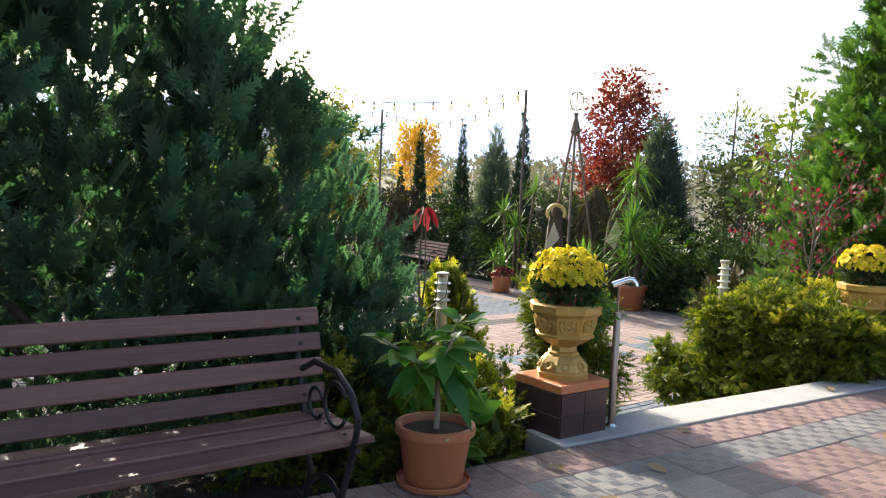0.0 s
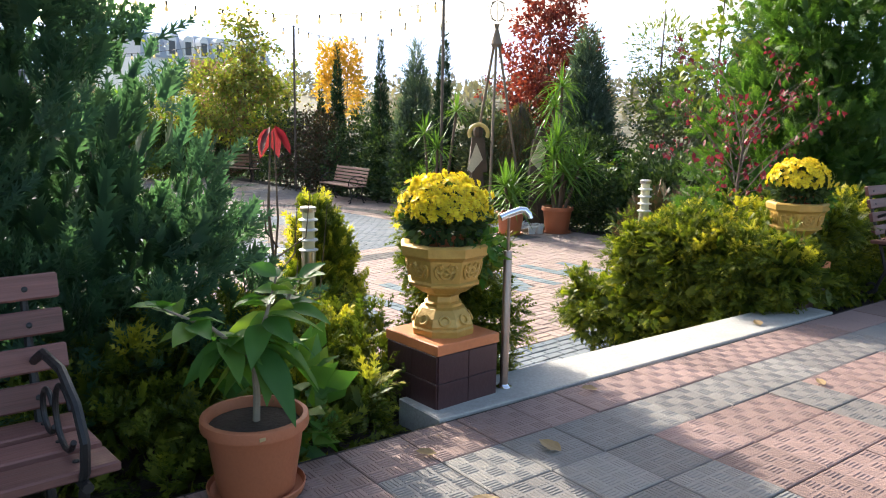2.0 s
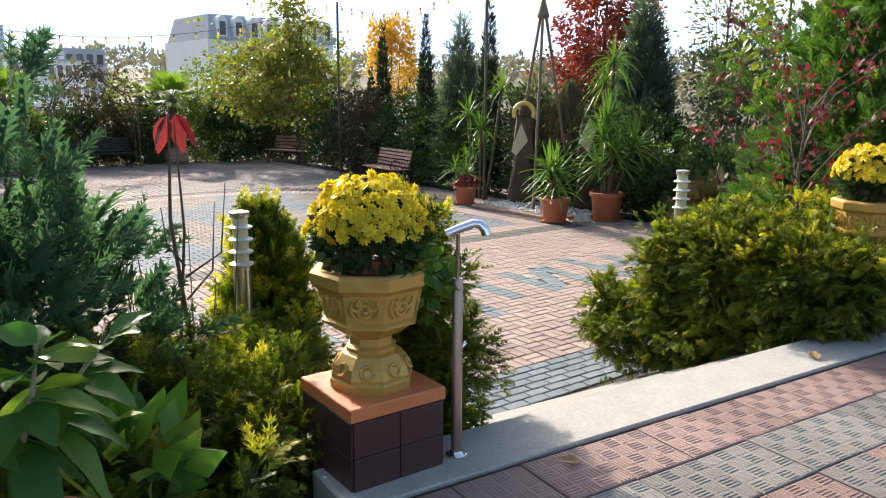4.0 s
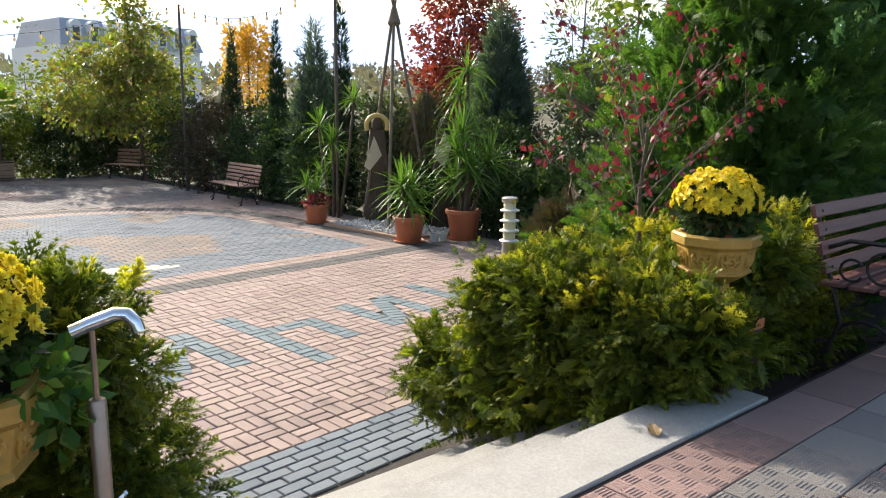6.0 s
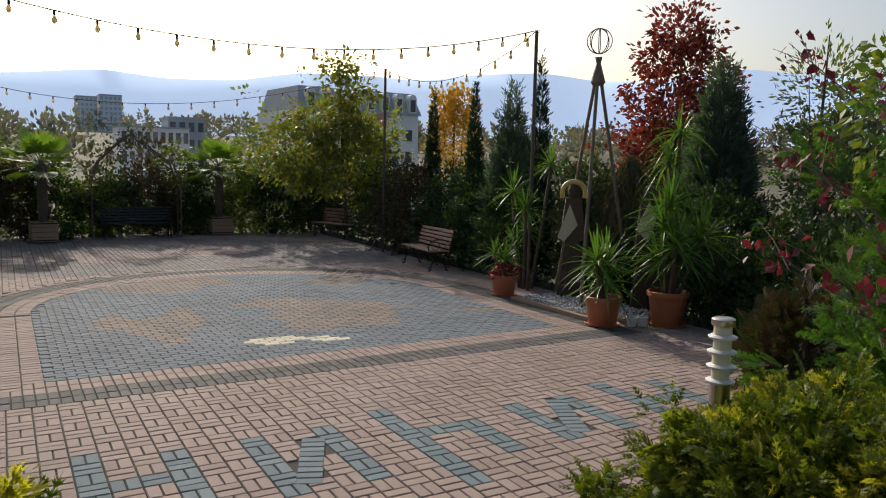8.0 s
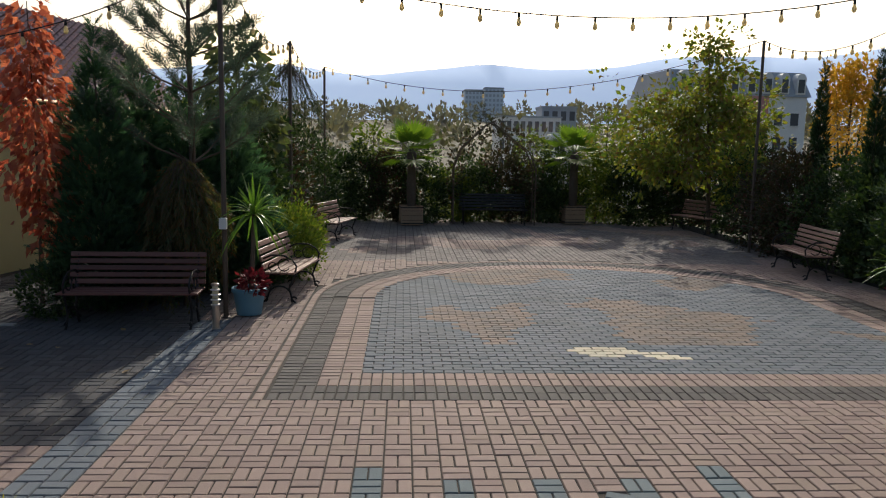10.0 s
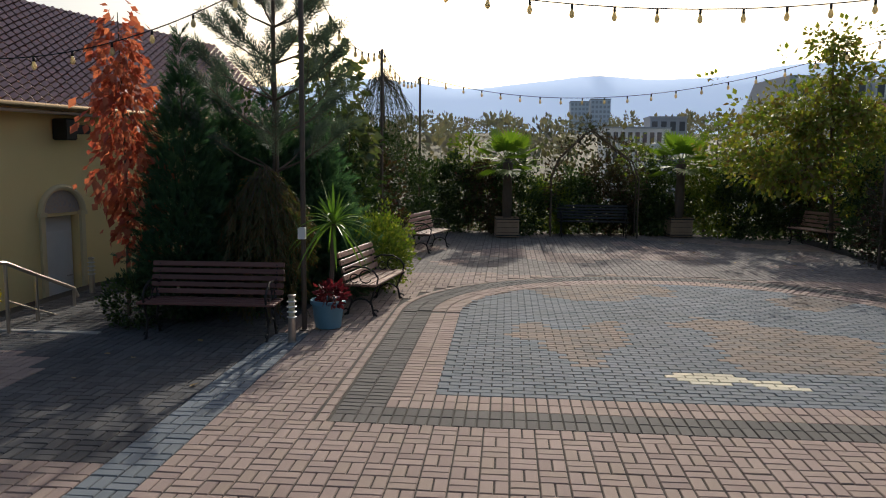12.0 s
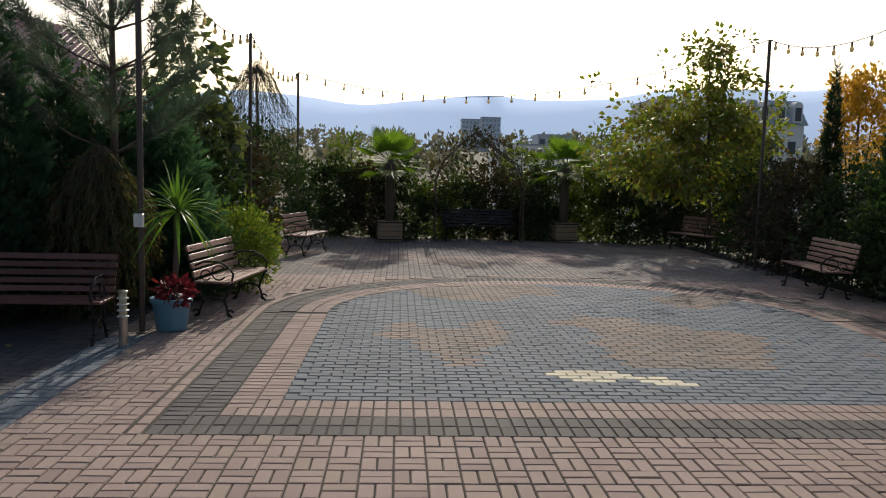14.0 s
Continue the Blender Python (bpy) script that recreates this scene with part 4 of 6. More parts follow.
    iv = plant("ivy", "green ivy spilling over the urn's rim", "plant", (x, y, z + 0.40), [(0.17, -0.02, 0.03, 0.10, 0.12, 0.07), (0.23, -0.03, -0.06, 0.06, 0.10, 0.10), (0.1, -0.13, 0.04, 0.09, 0.06, 0.05)], 260, LEAF, 0.055, "broadleaf", up=-0.2)
    return u


vase_set(-0.105, -6.42, -1, 0.0, 225)
vase_set(3.17, -6.64, -3, 0.01, 225)


# ---- handrail post, bollard lamps ----
def rail_post():
    t = thing("handrail_post", "stainless handrail post with a bent chrome grip", "handrail", pose(0.16, -6.585, TERRACE + 0.004))
    part("flange", Build().lathe([(0.04, 0), (0.04, 0.006), (0.028, 0.012), (0.024, 0.02)], 20), M["chrome"], t, soft=True)
    part("tube", Build().lathe([(0.0205, 0.0), (0.0205, 0.68), (0.017, 0.685)], 16), M["rail"], t, soft=True)
    part("pin", Build().tube([(0, 0, 0.68), (0, 0, 0.84), (0.0, -0.003, 0.855)], 0.007), M["rail"], t, soft=True)
    part("grip", Build().tube([(-0.035, 0.02, 0.845), (0.0, 0.0, 0.862), (0.045, -0.03, 0.882), (0.062, -0.045, 0.880), (0.075, -0.058, 0.86), (0.078, -0.062, 0.842)], 0.017, 14), M["chrome"], t, "bright chrome grip", soft=True)
    part("stub", Build().tube([(0, 0, 0.40), (0.06, 0.03, 0.42)], 0.005).lathe([(0.004, -0.008), (0.009, 0), (0.004, 0.008)], 10, (0.06, 0.03, 0.42)), M["chrome"], t, soft=True)


def bollard(at, h, label, m=None):
    t = thing("bollard_lamp", label, "lamp", m or pose(*at), "bollard lamps")
    part("post", Build().lathe([(0.05, 0), (0.05, 0.01), (0.042, 0.015), (0.042, h - 0.27)], 20), M["steel"], t, soft=True)
    part("lens", Build().lathe([(0.036, h - 0.27), (0.036, h - 0.02)], 20), M["lens"], t, "milky yellow diffuser", soft=True)
    for k in range(4):
        part("louvre", Build().lathe([(0.038, h - 0.265 + 0.06 * k), (0.056, h - 0.262 + 0.06 * k), (0.058, h - 0.255 + 0.06 * k), (0.04, h - 0.247 + 0.06 * k)], 20), M["white_metal"], t, soft=True)
    part("cap", Build().lathe([(0.045, h - 0.03), (0.047, h - 0.025), (0.047, h - 0.005), (0.04, h)], 20), M["steel"], t, soft=True)


M["lens"] = plain("milky_plastic", [(0.55, 0.5, 0.32), (0.65, 0.6, 0.42)], 0.4, 0, 5, 80, 0.05, 0.1)
M["white_metal"] = plain("grey_white_metal", [(0.6, 0.6, 0.6), (0.7, 0.7, 0.7)], 0.4, 0.3, 5, 80, 0.05, 0.1)
rail_post()
bollard((-0.10, -5.215, BED), 0.97, "steel bollard lamp with stacked louvres in a bed")
bollard((2.975, -5.47, BED), 1.02, "steel bollard lamp with stacked louvres behind a juniper")
bollard((-1.02, 2.55, 0.0), 0.55, "low steel bollard lamp beside the bench")


# ---- planting by the terrace ----
plant("thuja_hedge", "tall dense dark green thuja hedge behind the bench", "hedge", (-3.0, -5.55, BED),
      [(-1.6, 0.1, 1.6, 1.1, 0.8, 1.9), (-0.6, 0, 1.5, 1.0, 0.75, 1.8), (0.4, 0, 1.35, 0.9, 0.7, 1.6), (1.1, 0.05, 1.1, 0.70, 0.65, 1.25), (1.6, 0.0, 0.85, 0.60, 0.55, 1.12), (2.02, 0.0, 0.55, 0.42, 0.45, 0.82), (-2.6, 0, 1.7, 1.2, 0.9, 2.0), (-0.9, 0.1, 2.9, 0.5, 0.5, 0.8), (0.2, 0.1, 2.6, 0.45, 0.45, 0.7), (0.95, 0.1, 2.2, 0.36, 0.36, 0.55), (1.35, 0.1, 2.05, 0.14, 0.14, 0.5)],
      13000, PLUME_UP, 0.17, "thuja", up=1.2, inner=0.66, rough=0.22, tuft=0.08, core=7500, core_size=0.15, trunk=(0.06, 1.5), tips=[(0, 0, 1.8), (-1, 0, 2.2), (-1.8, 0.1, 2.3), (0.7, 0, 1.2), (1.1, -0.2, 0.9), (-0.5, -0.3, 2.0)])
plant("spreading_juniper", "low spreading green and gold juniper in the bed", "shrub", (-0.75, -5.75, BED),
      [(0.0, 0.0, 0.22, 0.75, 0.5, 0.33), (0.45, -0.30, 0.22, 0.38, 0.32, 0.27), (-0.7, -0.1, 0.25, 0.6, 0.5, 0.33), (0.3, 0.45, 0.2, 0.6, 0.4, 0.28), (-0.25, -0.6, 0.1, 0.55, 0.28, 0.30)],
      11500, PLUME, 0.075, "juniper", up=0.3, inner=0.74, rough=0.22, flat=0.4, tuft=0.045, core=2200, core_size=0.09, extra=("juniper_gold", 700, 0.3))
plant("juniper", "green juniper with golden tips leaning over the steps", "shrub", (0.24, -6.12, 0.3),
      [(0.06, 0.0, 0.32, 0.26, 0.30, 0.36), (0.08, 0.0, 0.72, 0.28, 0.30, 0.34), (0.0, 0.05, 1.10, 0.27, 0.27, 0.27), (-0.1, 0.0, 1.26, 0.2, 0.2, 0.18)],
      9000, PLUME, 0.06, "juniper", up=0.2, inner=0.78, flat=0.4, rough=0.22, tuft=0.035, core=1600, core_size=0.08, extra=("juniper_gold", 600, 1.1))
plant("juniper", "small upright golden-green juniper", "shrub", (0.12, -4.98, 0.4),
      [(0, 0, 0.42, 0.25, 0.24, 0.42), (0.02, 0, 0.82, 0.16, 0.16, 0.26), (-0.02, 0.02, 1.02, 0.08, 0.08, 0.14)], 4200, PLUME_UP, 0.10, "juniper", up=1.0, inner=0.6, core=500, core_size=0.1, extra=("juniper_gold", 260, 0.55))
plant("juniper", "broad clipped juniper overhanging the steps", "shrub", (2.95, -5.85, 0.15),
      [(-0.05, 0.62, 0.36, 0.38, 0.36, 0.34), (-0.05, 0.25, 0.48, 0.42, 0.40, 0.44), (-0.05, -0.15, 0.70, 0.45, 0.42, 0.62), (-0.08, -0.55, 0.72, 0.40, 0.36, 0.50), (0.02, -0.1, 1.06, 0.46, 0.40, 0.22), (0.35, -0.45, 1.02, 0.55, 0.40, 0.24), (0.95, -0.3, 1.0, 0.5, 0.5, 0.32), (-0.12, 0.86, 0.42, 0.24, 0.18, 0.30), (0.5, 0.2, 0.6, 0.5, 0.5, 0.5), (-0.20, -0.72, 0.78, 0.26, 0.22, 0.42), (0.0, -0.78, 0.6, 0.3, 0.16, 0.3), (-0.08, -0.92, 0.96, 0.28, 0.17, 0.28), (0.14, -0.98, 0.86, 0.24, 0.14, 0.20), (-0.12, 0.22, 0.98, 0.30, 0.24, 0.24), (-0.27, 0.28, 0.85, 0.2, 0.2, 0.34), (-0.28, -0.1, 0.95, 0.2, 0.3, 0.28), (-0.26, -0.5, 0.95, 0.2, 0.3, 0.25)],
      23000, PLUME, 0.054, "juniper", up=0.12, inner=0.86, flat=0.4, rough=0.2, tuft=0.035, core=9500, core_size=0.1, extra=("juniper_gold", 3600, 1.0))
plant("juniper", "juniper spreading round an urn", "shrub", (3.75, -6.5, 0.4), [(0, 0, 0.62, 0.5, 0.35, 0.52), (0.7, 0, 0.5, 0.6, 0.4, 0.5), (-0.18, -0.22, 0.95, 0.28, 0.22, 0.2)], 8000, PLUME, 0.07, "juniper", up=0.2, flat=0.4, inner=0.78, rough=0.22, tuft=0.045, core=1800, core_size=0.09, extra=("juniper_gold", 900, 0.95))
plant("thuja", "tall green thuja beside the terrace", "tree", (5.75, -5.6, 0.3), spire(5.0, 1.15, 0.0, 8), 10000, PLUME_UP, 0.16, "thuja_light", up=0.5, rough=0.35, inner=0.7, tuft=0.09, core=3000, core_size=0.18, trunk=(0.08, 4.0))
plant("thuja", "bushy green thuja behind a young maple", "tree", (4.6, -5.35, 0.3), spire(1.75, 0.36, 0.0, 6), 3600, PLUME_UP, 0.1, "thuja_light", up=0.8, tuft=0.05, core=500, core_size=0.12, trunk=(0.04, 1.4))
plant("thuja", "tall thuja closing the terrace's end", "tree", (7.9, -6.4, 0.3), spire(5.2, 1.5, 0.0, 8), 5000, FEATHER, 0.24, "thuja", up=0.4, tuft=0.13, core=1200, trunk=(0.09, 4.5))
plant("oleander", "grey-green oleander shrub behind the bollard", "shrub", (7.6, -2.6, 0.0), [(0, 0, 0.45, 0.7, 0.5, 0.42), (0.6, 0.2, 0.45, 0.5, 0.4, 0.42)], 1800, LEAF, 0.12, "shrub", up=0.7, wide=0.5)


def maple():
    t = thing("young_maple", "young tree with slender stem and scattered crimson leaves", "tree", pose(3.75, -5.9, BED))
    trunk = Build().tube([(0.02, 0, -0.1), (0.0, 0.0, 0.5), (-0.03, 0.02, 1.0), (0.0, 0.0, 1.5)], [0.016, 0.014, 0.012, 0.007], 8)
    tw = Build()
    ends = []
    for i in range(15):
        a = i * 2.4
        e = 0.25 + 0.75 * (i % 4) / 3
        l = 0.55 + 0.4 * ((i * 7) % 5) / 4
        st = Vector((-0.03 + 0.002 * i, 0.02, 0.75 + 0.048 * i))
        tip = st + Vector((math.cos(a) * l * math.cos(e), math.sin(a) * l * math.cos(e), l * math.sin(e) * 1.25))
        mid = st.lerp(tip, 0.5) + Vector((0.03 * math.sin(i * 3), 0.03 * math.cos(i * 2), 0.07))
        tw.tube([st, mid, tip], [0.0055, 0.0035, 0.0012], 6)
        ends.append((mid, tip))
        for k in range(3):
            q = st.lerp(mid, 0.5 + 0.4 * k) if k == 0 else mid.lerp(tip, 0.1 + 0.3 * k)
            r = q + Vector((math.cos(a + 1.3 - 1.3 * k), math.sin(a + 1.3 - 1.3 * k), 0.6)) * (0.2 + 0.05 * k)
            tw.tube([q, q.lerp(r, 0.5) + Vector((0, 0, 0.02)), r], [0.003, 0.002, 0.001], 5)
            ends.append((q, r))
    part("trunk", trunk, M["bark"], t, soft=True)
    tagged(part("twig_growth", tw, M["twig"], t, soft=True), "thin grey-brown twigs", kind="stuff")
    p, d = [], []
    for i, (mid, tip) in enumerate(ends):
        for k in range(10 if (i * 5) % 7 < 5 else 3):
            p.append(np.array(mid.lerp(tip, 0.15 + 0.85 * RNG.random())) + RNG.normal(size=3) * 0.03)
            d.append(RNG.normal(size=3) * 0.7 + np.array([0, 0, -0.9]))
    part("leaves", scatter_mesh("leaves", LEAF, np.array(p), np.array(d), 0.052 * (0.6 + 0.7 * RNG.random(len(p)))), M["crimson"], t)


def red_twig():
    t = thing("bare_twig_shrub", "bare dark twigs with two red drooping leaves", "shrub", pose(-0.49, -5.49, BED))
    b = Build()
    b.tube([(0.06, 0, -0.1), (0.03, 0, 0.5), (-0.02, 0, 1.0), (0.0, 0, 1.43)], [0.012, 0.010, 0.008, 0.004], 7)
    b.tube([(0.0, 0.03, -0.1), (0.0, 0.02, 0.5), (0.035, 0.0, 0.95), (0.02, 0.0, 1.41)], [0.010, 0.008, 0.006, 0.003], 7)
    for i, (z, a, l) in enumerate(((0.75, 0.4, 0.3), (0.6, 2.9, 0.32), (0.9, 3.4, 0.16), (0.5, 0.2, 0.24), (0.35, 2.6, 0.4), (0.45, 3.6, 0.55), (0.55, 5.2, 0.5), (0.3, 1.2, 0.6), (0.85, 5.9, 0.3), (0.2, 4.1, 0.5))):
        b.tube([(0.03, 0, z - 0.1), (0.03 + 0.5 * l * math.cos(a), 0.5 * l * math.sin(a), z), (0.03 + 0.6 * l * math.cos(a), 0.6 * l * math.sin(a), z + l)], [0.006, 0.004, 0.0015], 6)
    part("stem", b, M["bark"], t, soft=True)
    lv = Build()
    for s in (-1, 1):
        big_leaf(lv, (0.012 + 0.012 * s, 0, 1.44), (s * 0.42, -0.2, -0.75), 0.155, 0.038, 0.12, 0.5 * s)
        big_leaf(lv, (0.012 + 0.015 * s, 0.01, 1.43), (s * 0.25, 0.15, -0.9), 0.15, 0.036, 0.1, 1.1 * s)
    part("leaves", lv, M["crimson"], t, soft=True)


maple()
red_twig()
plant("nightshade", "small green broad-leaved plant beside the pot", "plant", (-0.98, -6.42, TERRACE - 0.05), [(0, 0, 0.22, 0.2, 0.16, 0.22)], 160, LEAF, 0.12, "broadleaf")

# ---- west side of the square ----
def pine():
    t = thing("pine", "open-crowned young pine with long needles", "tree", pose(-1.75, 4.35, 0))
    trunk = Build().tube([(0, 0, -0.2), (0.02, 0, 2.0), (0.0, 0.03, 3.6), (0.03, 0, 5.3)], [0.055, 0.045, 0.03, 0.012], 9)
    p, d = [], []

    def brush(o, e, n):
        for u in np.linspace(0.15, 1.0, n):
            p.append(np.array(o.lerp(e, u)))
            d.append(np.array(e - o) / (e - o).length + RNG.normal(size=3) * 0.12)

    for k in range(7):
        z = 1.9 + 0.48 * k
        for i in range(5):
            a = i * 1.2566 + k * 0.55 + RNG.normal() * 0.12
            l = (1.35 - 0.125 * k) * (0.8 + 0.35 * RNG.random())
            pts = [Vector((0.02 + math.cos(a) * l * u, math.sin(a) * l * u, z + l * (0.3 * u + 0.3 * u * u))) for u in (0, 0.35, 0.7, 1.0)]
            br = part("branch", Build().tube(pts, [0.017, 0.012, 0.008, 0.004], 6), M["bark"], t, soft=True)
            brush(pts[1], pts[2], 10)
            brush(pts[2], pts[3], 13)
            sh = Build()
            for q in range(3):
                o = pts[1].lerp(pts[2], 0.35 + 0.6 * q) if q < 2 else pts[2]
                e = o + Vector((math.cos(a + (0.8 if q % 2 else -0.8)) * 0.75, math.sin(a + (0.8 if q % 2 else -0.8)) * 0.75, 0.75)) * l * 0.32
                sh.tube([o, e], [0.005, 0.003], 5)
                brush(o, e, 11)
            part("side_shoot", sh, M["bark"], br)
    brush(Vector((0.02, 0, 4.7)), Vector((0.03, 0, 5.5)), 14)
    part("trunk", trunk, M["bark"], t, soft=True)
    p, d = np.array(p), np.array(d)
    part("needles", scatter_mesh("needles", NEEDLES, p, d, 0.23 * (0.8 + 0.4 * RNG.random(len(p)))), M["pine"], t)


def weeping(at, h, r, mat, label, n=110, name="weeping_larch"):
    """A mop of hanging shoots over a short stem."""
    t = thing(name, label, "tree", pose(*at))
    b = Build()
    part("trunk", Build().tube([(0, 0, -0.1), (0.03, 0, h * 0.6), (0, 0, h * 0.97)], [0.04, 0.035, 0.02], 8), M["bark"], t, soft=True)
    p, d = [], []
    for i in range(n):
        a = i * 2.39996
        rr = r * math.sqrt((i + 0.5) / n) * (0.9 + 0.2 * RNG.random())
        top = h * (1.0 - 0.22 * (rr / r) ** 2)
        ln = (0.35 + 0.6 * RNG.random()) * top
        pts = [Vector((0, 0, h * 0.95)), Vector((math.cos(a) * rr * 0.6, math.sin(a) * rr * 0.6, top)), Vector((math.cos(a) * rr, math.sin(a) * rr, top - 0.25 * ln)), Vector((math.cos(a) * rr * 1.06, math.sin(a) * rr * 1.06, max(0.1, top - ln)))]
        b.tube(pts, [0.006, 0.004, 0.002, 0.001], 4)
        for u in np.linspace(0.0, 1.0, 20):
            q = pts[1].lerp(pts[2], u * 2.5) if u < 0.4 else pts[2].lerp(pts[3], (u - 0.4) / 0.6)
            p.append(np.array(q))
            d.append(np.array([math.cos(a) * 0.3, math.sin(a) * 0.3, -1.0]) + RNG.normal(size=3) * 0.3)
    tagged(part("twig_growth", b, M["bark"], t, soft=True), kind="stuff")
    p, d = np.array(p), np.array(d)
    part("hanging_growth", scatter_mesh("hanging_growth", WISP, p, d, (0.19 if h < 3 else 0.10) * (0.7 + 0.6 * RNG.random(len(p)))), M[mat], t)


pine()
weeping((-1.72, 3.85, 0), 2.0, 0.55, "larch", "weeping larch turning brown behind the bench", 90)
plant("juniper_tree", "dark green upright juniper tree", "tree", (-2.75, 3.7, 0), spire(3.55, 0.62, 0.2, 7), 6000, FEATHER, 0.16, "thuja", up=0.8, trunk=(0.05, 3.0))
plant("juniper_tree", "dark green bushy conifer behind the pine", "tree", (-2.1, 5.2, 0), spire(3.0, 0.9, 0.1, 6), 8000, FEATHER, 0.17, "thuja", up=0.6, trunk=(0.05, 2.5))
plant("juniper_tree", "dark dense conifer behind the weeping larch", "tree", (-1.45, 5.55, 0), spire(2.9, 0.75, 0.0, 6), 7000, FEATHER, 0.16, "thuja", up=0.6, trunk=(0.05, 2.4))
plant("juniper_tree", "dark dense conifer behind the shaded bench", "tree", (-2.45, 4.5, -0.1), spire(3.2, 0.6, 0.0, 6), 6000, FEATHER, 0.16, "thuja", up=0.6, trunk=(0.05, 2.6))
plant("virginia_creeper", "red and orange creeper climbing a slender stem", "climber", (-3.55, 3.70, 0),
      [(0.0, 0, 3.3, 0.26, 0.28, 0.6), (0.05, 0, 2.7, 0.42, 0.4, 0.6), (0.1, 0, 1.9, 0.48, 0.45, 0.6), (0.2, 0, 1.2, 0.35, 0.35, 0.45)], 1700, LEAF, 0.125, "orange", up=-1.2, trunk=(0.03, 3.9), rough=0.3)
plant("privet", "rounded light green shrub behind the bench", "shrub", (-0.72, 6.35, 0), [(0, 0, 0.65, 0.6, 0.7, 0.6), (0.15, -0.4, 0.45, 0.45, 0.4, 0.42), (0, 0.5, 0.55, 0.5, 0.5, 0.5)], 6500, LEAF, 0.06, "shrub_light", up=0.4)
plant("box_shrub", "clipped dark shrub by the stair rail", "shrub", (-3.2, 3.1, 0), [(0, 0, 0.3, 0.35, 0.3, 0.35)], 1500, LEAF, 0.05, "shrub")
for i, (x, y, h, r, mt) in enumerate(((-1.7, 7.6, 2.4, 0.8, "shrub"), (-2.1, 9.2, 3.2, 0.95, "shrub"), (-1.6, 10.6, 2.4, 0.8, "shrub_brown"), (-1.9, 12.3, 3.0, 0.9, "shrub"), (-1.4, 13.9, 2.5, 0.9, "shrub"), (-3.0, 6.8, 3.4, 1.1, "shrub"), (-2.6, 10.5, 3.6, 1.1, "shrub_light"))):
    plant("shrub", "dense mixed green shrub edging the square", "shrub", (x, y, 0), [(0, 0, h * 0.45, r, r, h * 0.5), (0.3 * r, -0.4 * r, h * 0.3, r * 0.7, r * 0.7, h * 0.33), (-0.1, 0.3, h * 0.75, r * 0.6, r * 0.6, h * 0.28)], 3800, LEAF, 0.09, mt, up=0.2, tuft=0.12, trunk=(0.04, h * 0.6), rough=0.25)
plant("catalpa", "tall broad-leaved tree with pale green leaves", "tree", (-1.9, 8.3, 0), [(0, 0, 3.2, 0.65, 0.7, 0.8), (0.1, 0, 2.3, 0.8, 0.8, 0.7), (-0.2, 0.2, 4.0, 0.35, 0.35, 0.4)], 700, LEAF, 0.2, "shrub_grey", up=-0.8, trunk=(0.05, 3.9), tips=[(0, 0, 4.0), (0.4, 0.2, 3.0), (-0.4, 0, 3.2)])
weeping((-1.7, 13.2, 0), 4.3, 1.0, "shrub", "tall weeping willow with thin hanging twigs", 140, "weeping_willow")
plant("cypress", "narrow dark cypress in the hedge", "tree", (-1.35, 9.0, 0), spire(2.7, 0.25, 0, 6), 1500, SPRAY, 0.12, "cypress", up=1.2, trunk=(0.03, 2))

# ---- north hedge ----
for i in range(13):
    x = -0.8 + i * 0.86
    y = 15.9 + 0.35 * math.sin(i * 1.7) + (0.5 if 5 < i < 9 else 0)
    h = 1.75 + 0.4 * math.sin(i * 2.3 + 1) + (0.35 if i in (1, 2, 10, 11, 12) else 0)
    plant("shrub", "tangled dark shrub in the far hedge", "shrub", (x, y, 0), [(0, 0, h * 0.45, 0.75, 0.7, h * 0.52), (0.25, -0.35, h * 0.3, 0.5, 0.45, h * 0.34), (-0.2, 0, h * 0.82, 0.45, 0.45, h * 0.25)], 5200, LEAF, 0.085,
          ("shrub", "shrub", "shrub_brown", "shrub", "shrub_light")[i % 5] if i not in (5, 6, 7) else ("shrub", "shrub_brown", "shrub")[i - 5], up=0.3, trunk=(0.04, h * 0.6), rough=0.28, tuft=0.12)
for x, y, h in ((0.3, 16.6, 2.7), (5.2, 17.2, 2.6), (7.4, 16.8, 3.1), (9.0, 18.0, 3.6), (11.5, 17.5, 3.6), (13.0, 20.0, 4.0)):
    plant("sapling", "young broad-leaved tree with light green leaves", "tree", (x, y, 0), [(0, 0, h * 0.75, 0.6, 0.6, h * 0.28), (0.3, 0, h * 0.55, 0.5, 0.5, h * 0.2)], 1300, LEAF, 0.115, "shrub_light", up=-0.3, trunk=(0.04, h), tips=[(0, 0, h), (0.4, 0, h * 0.7), (-0.4, 0.1, h * 0.8)])


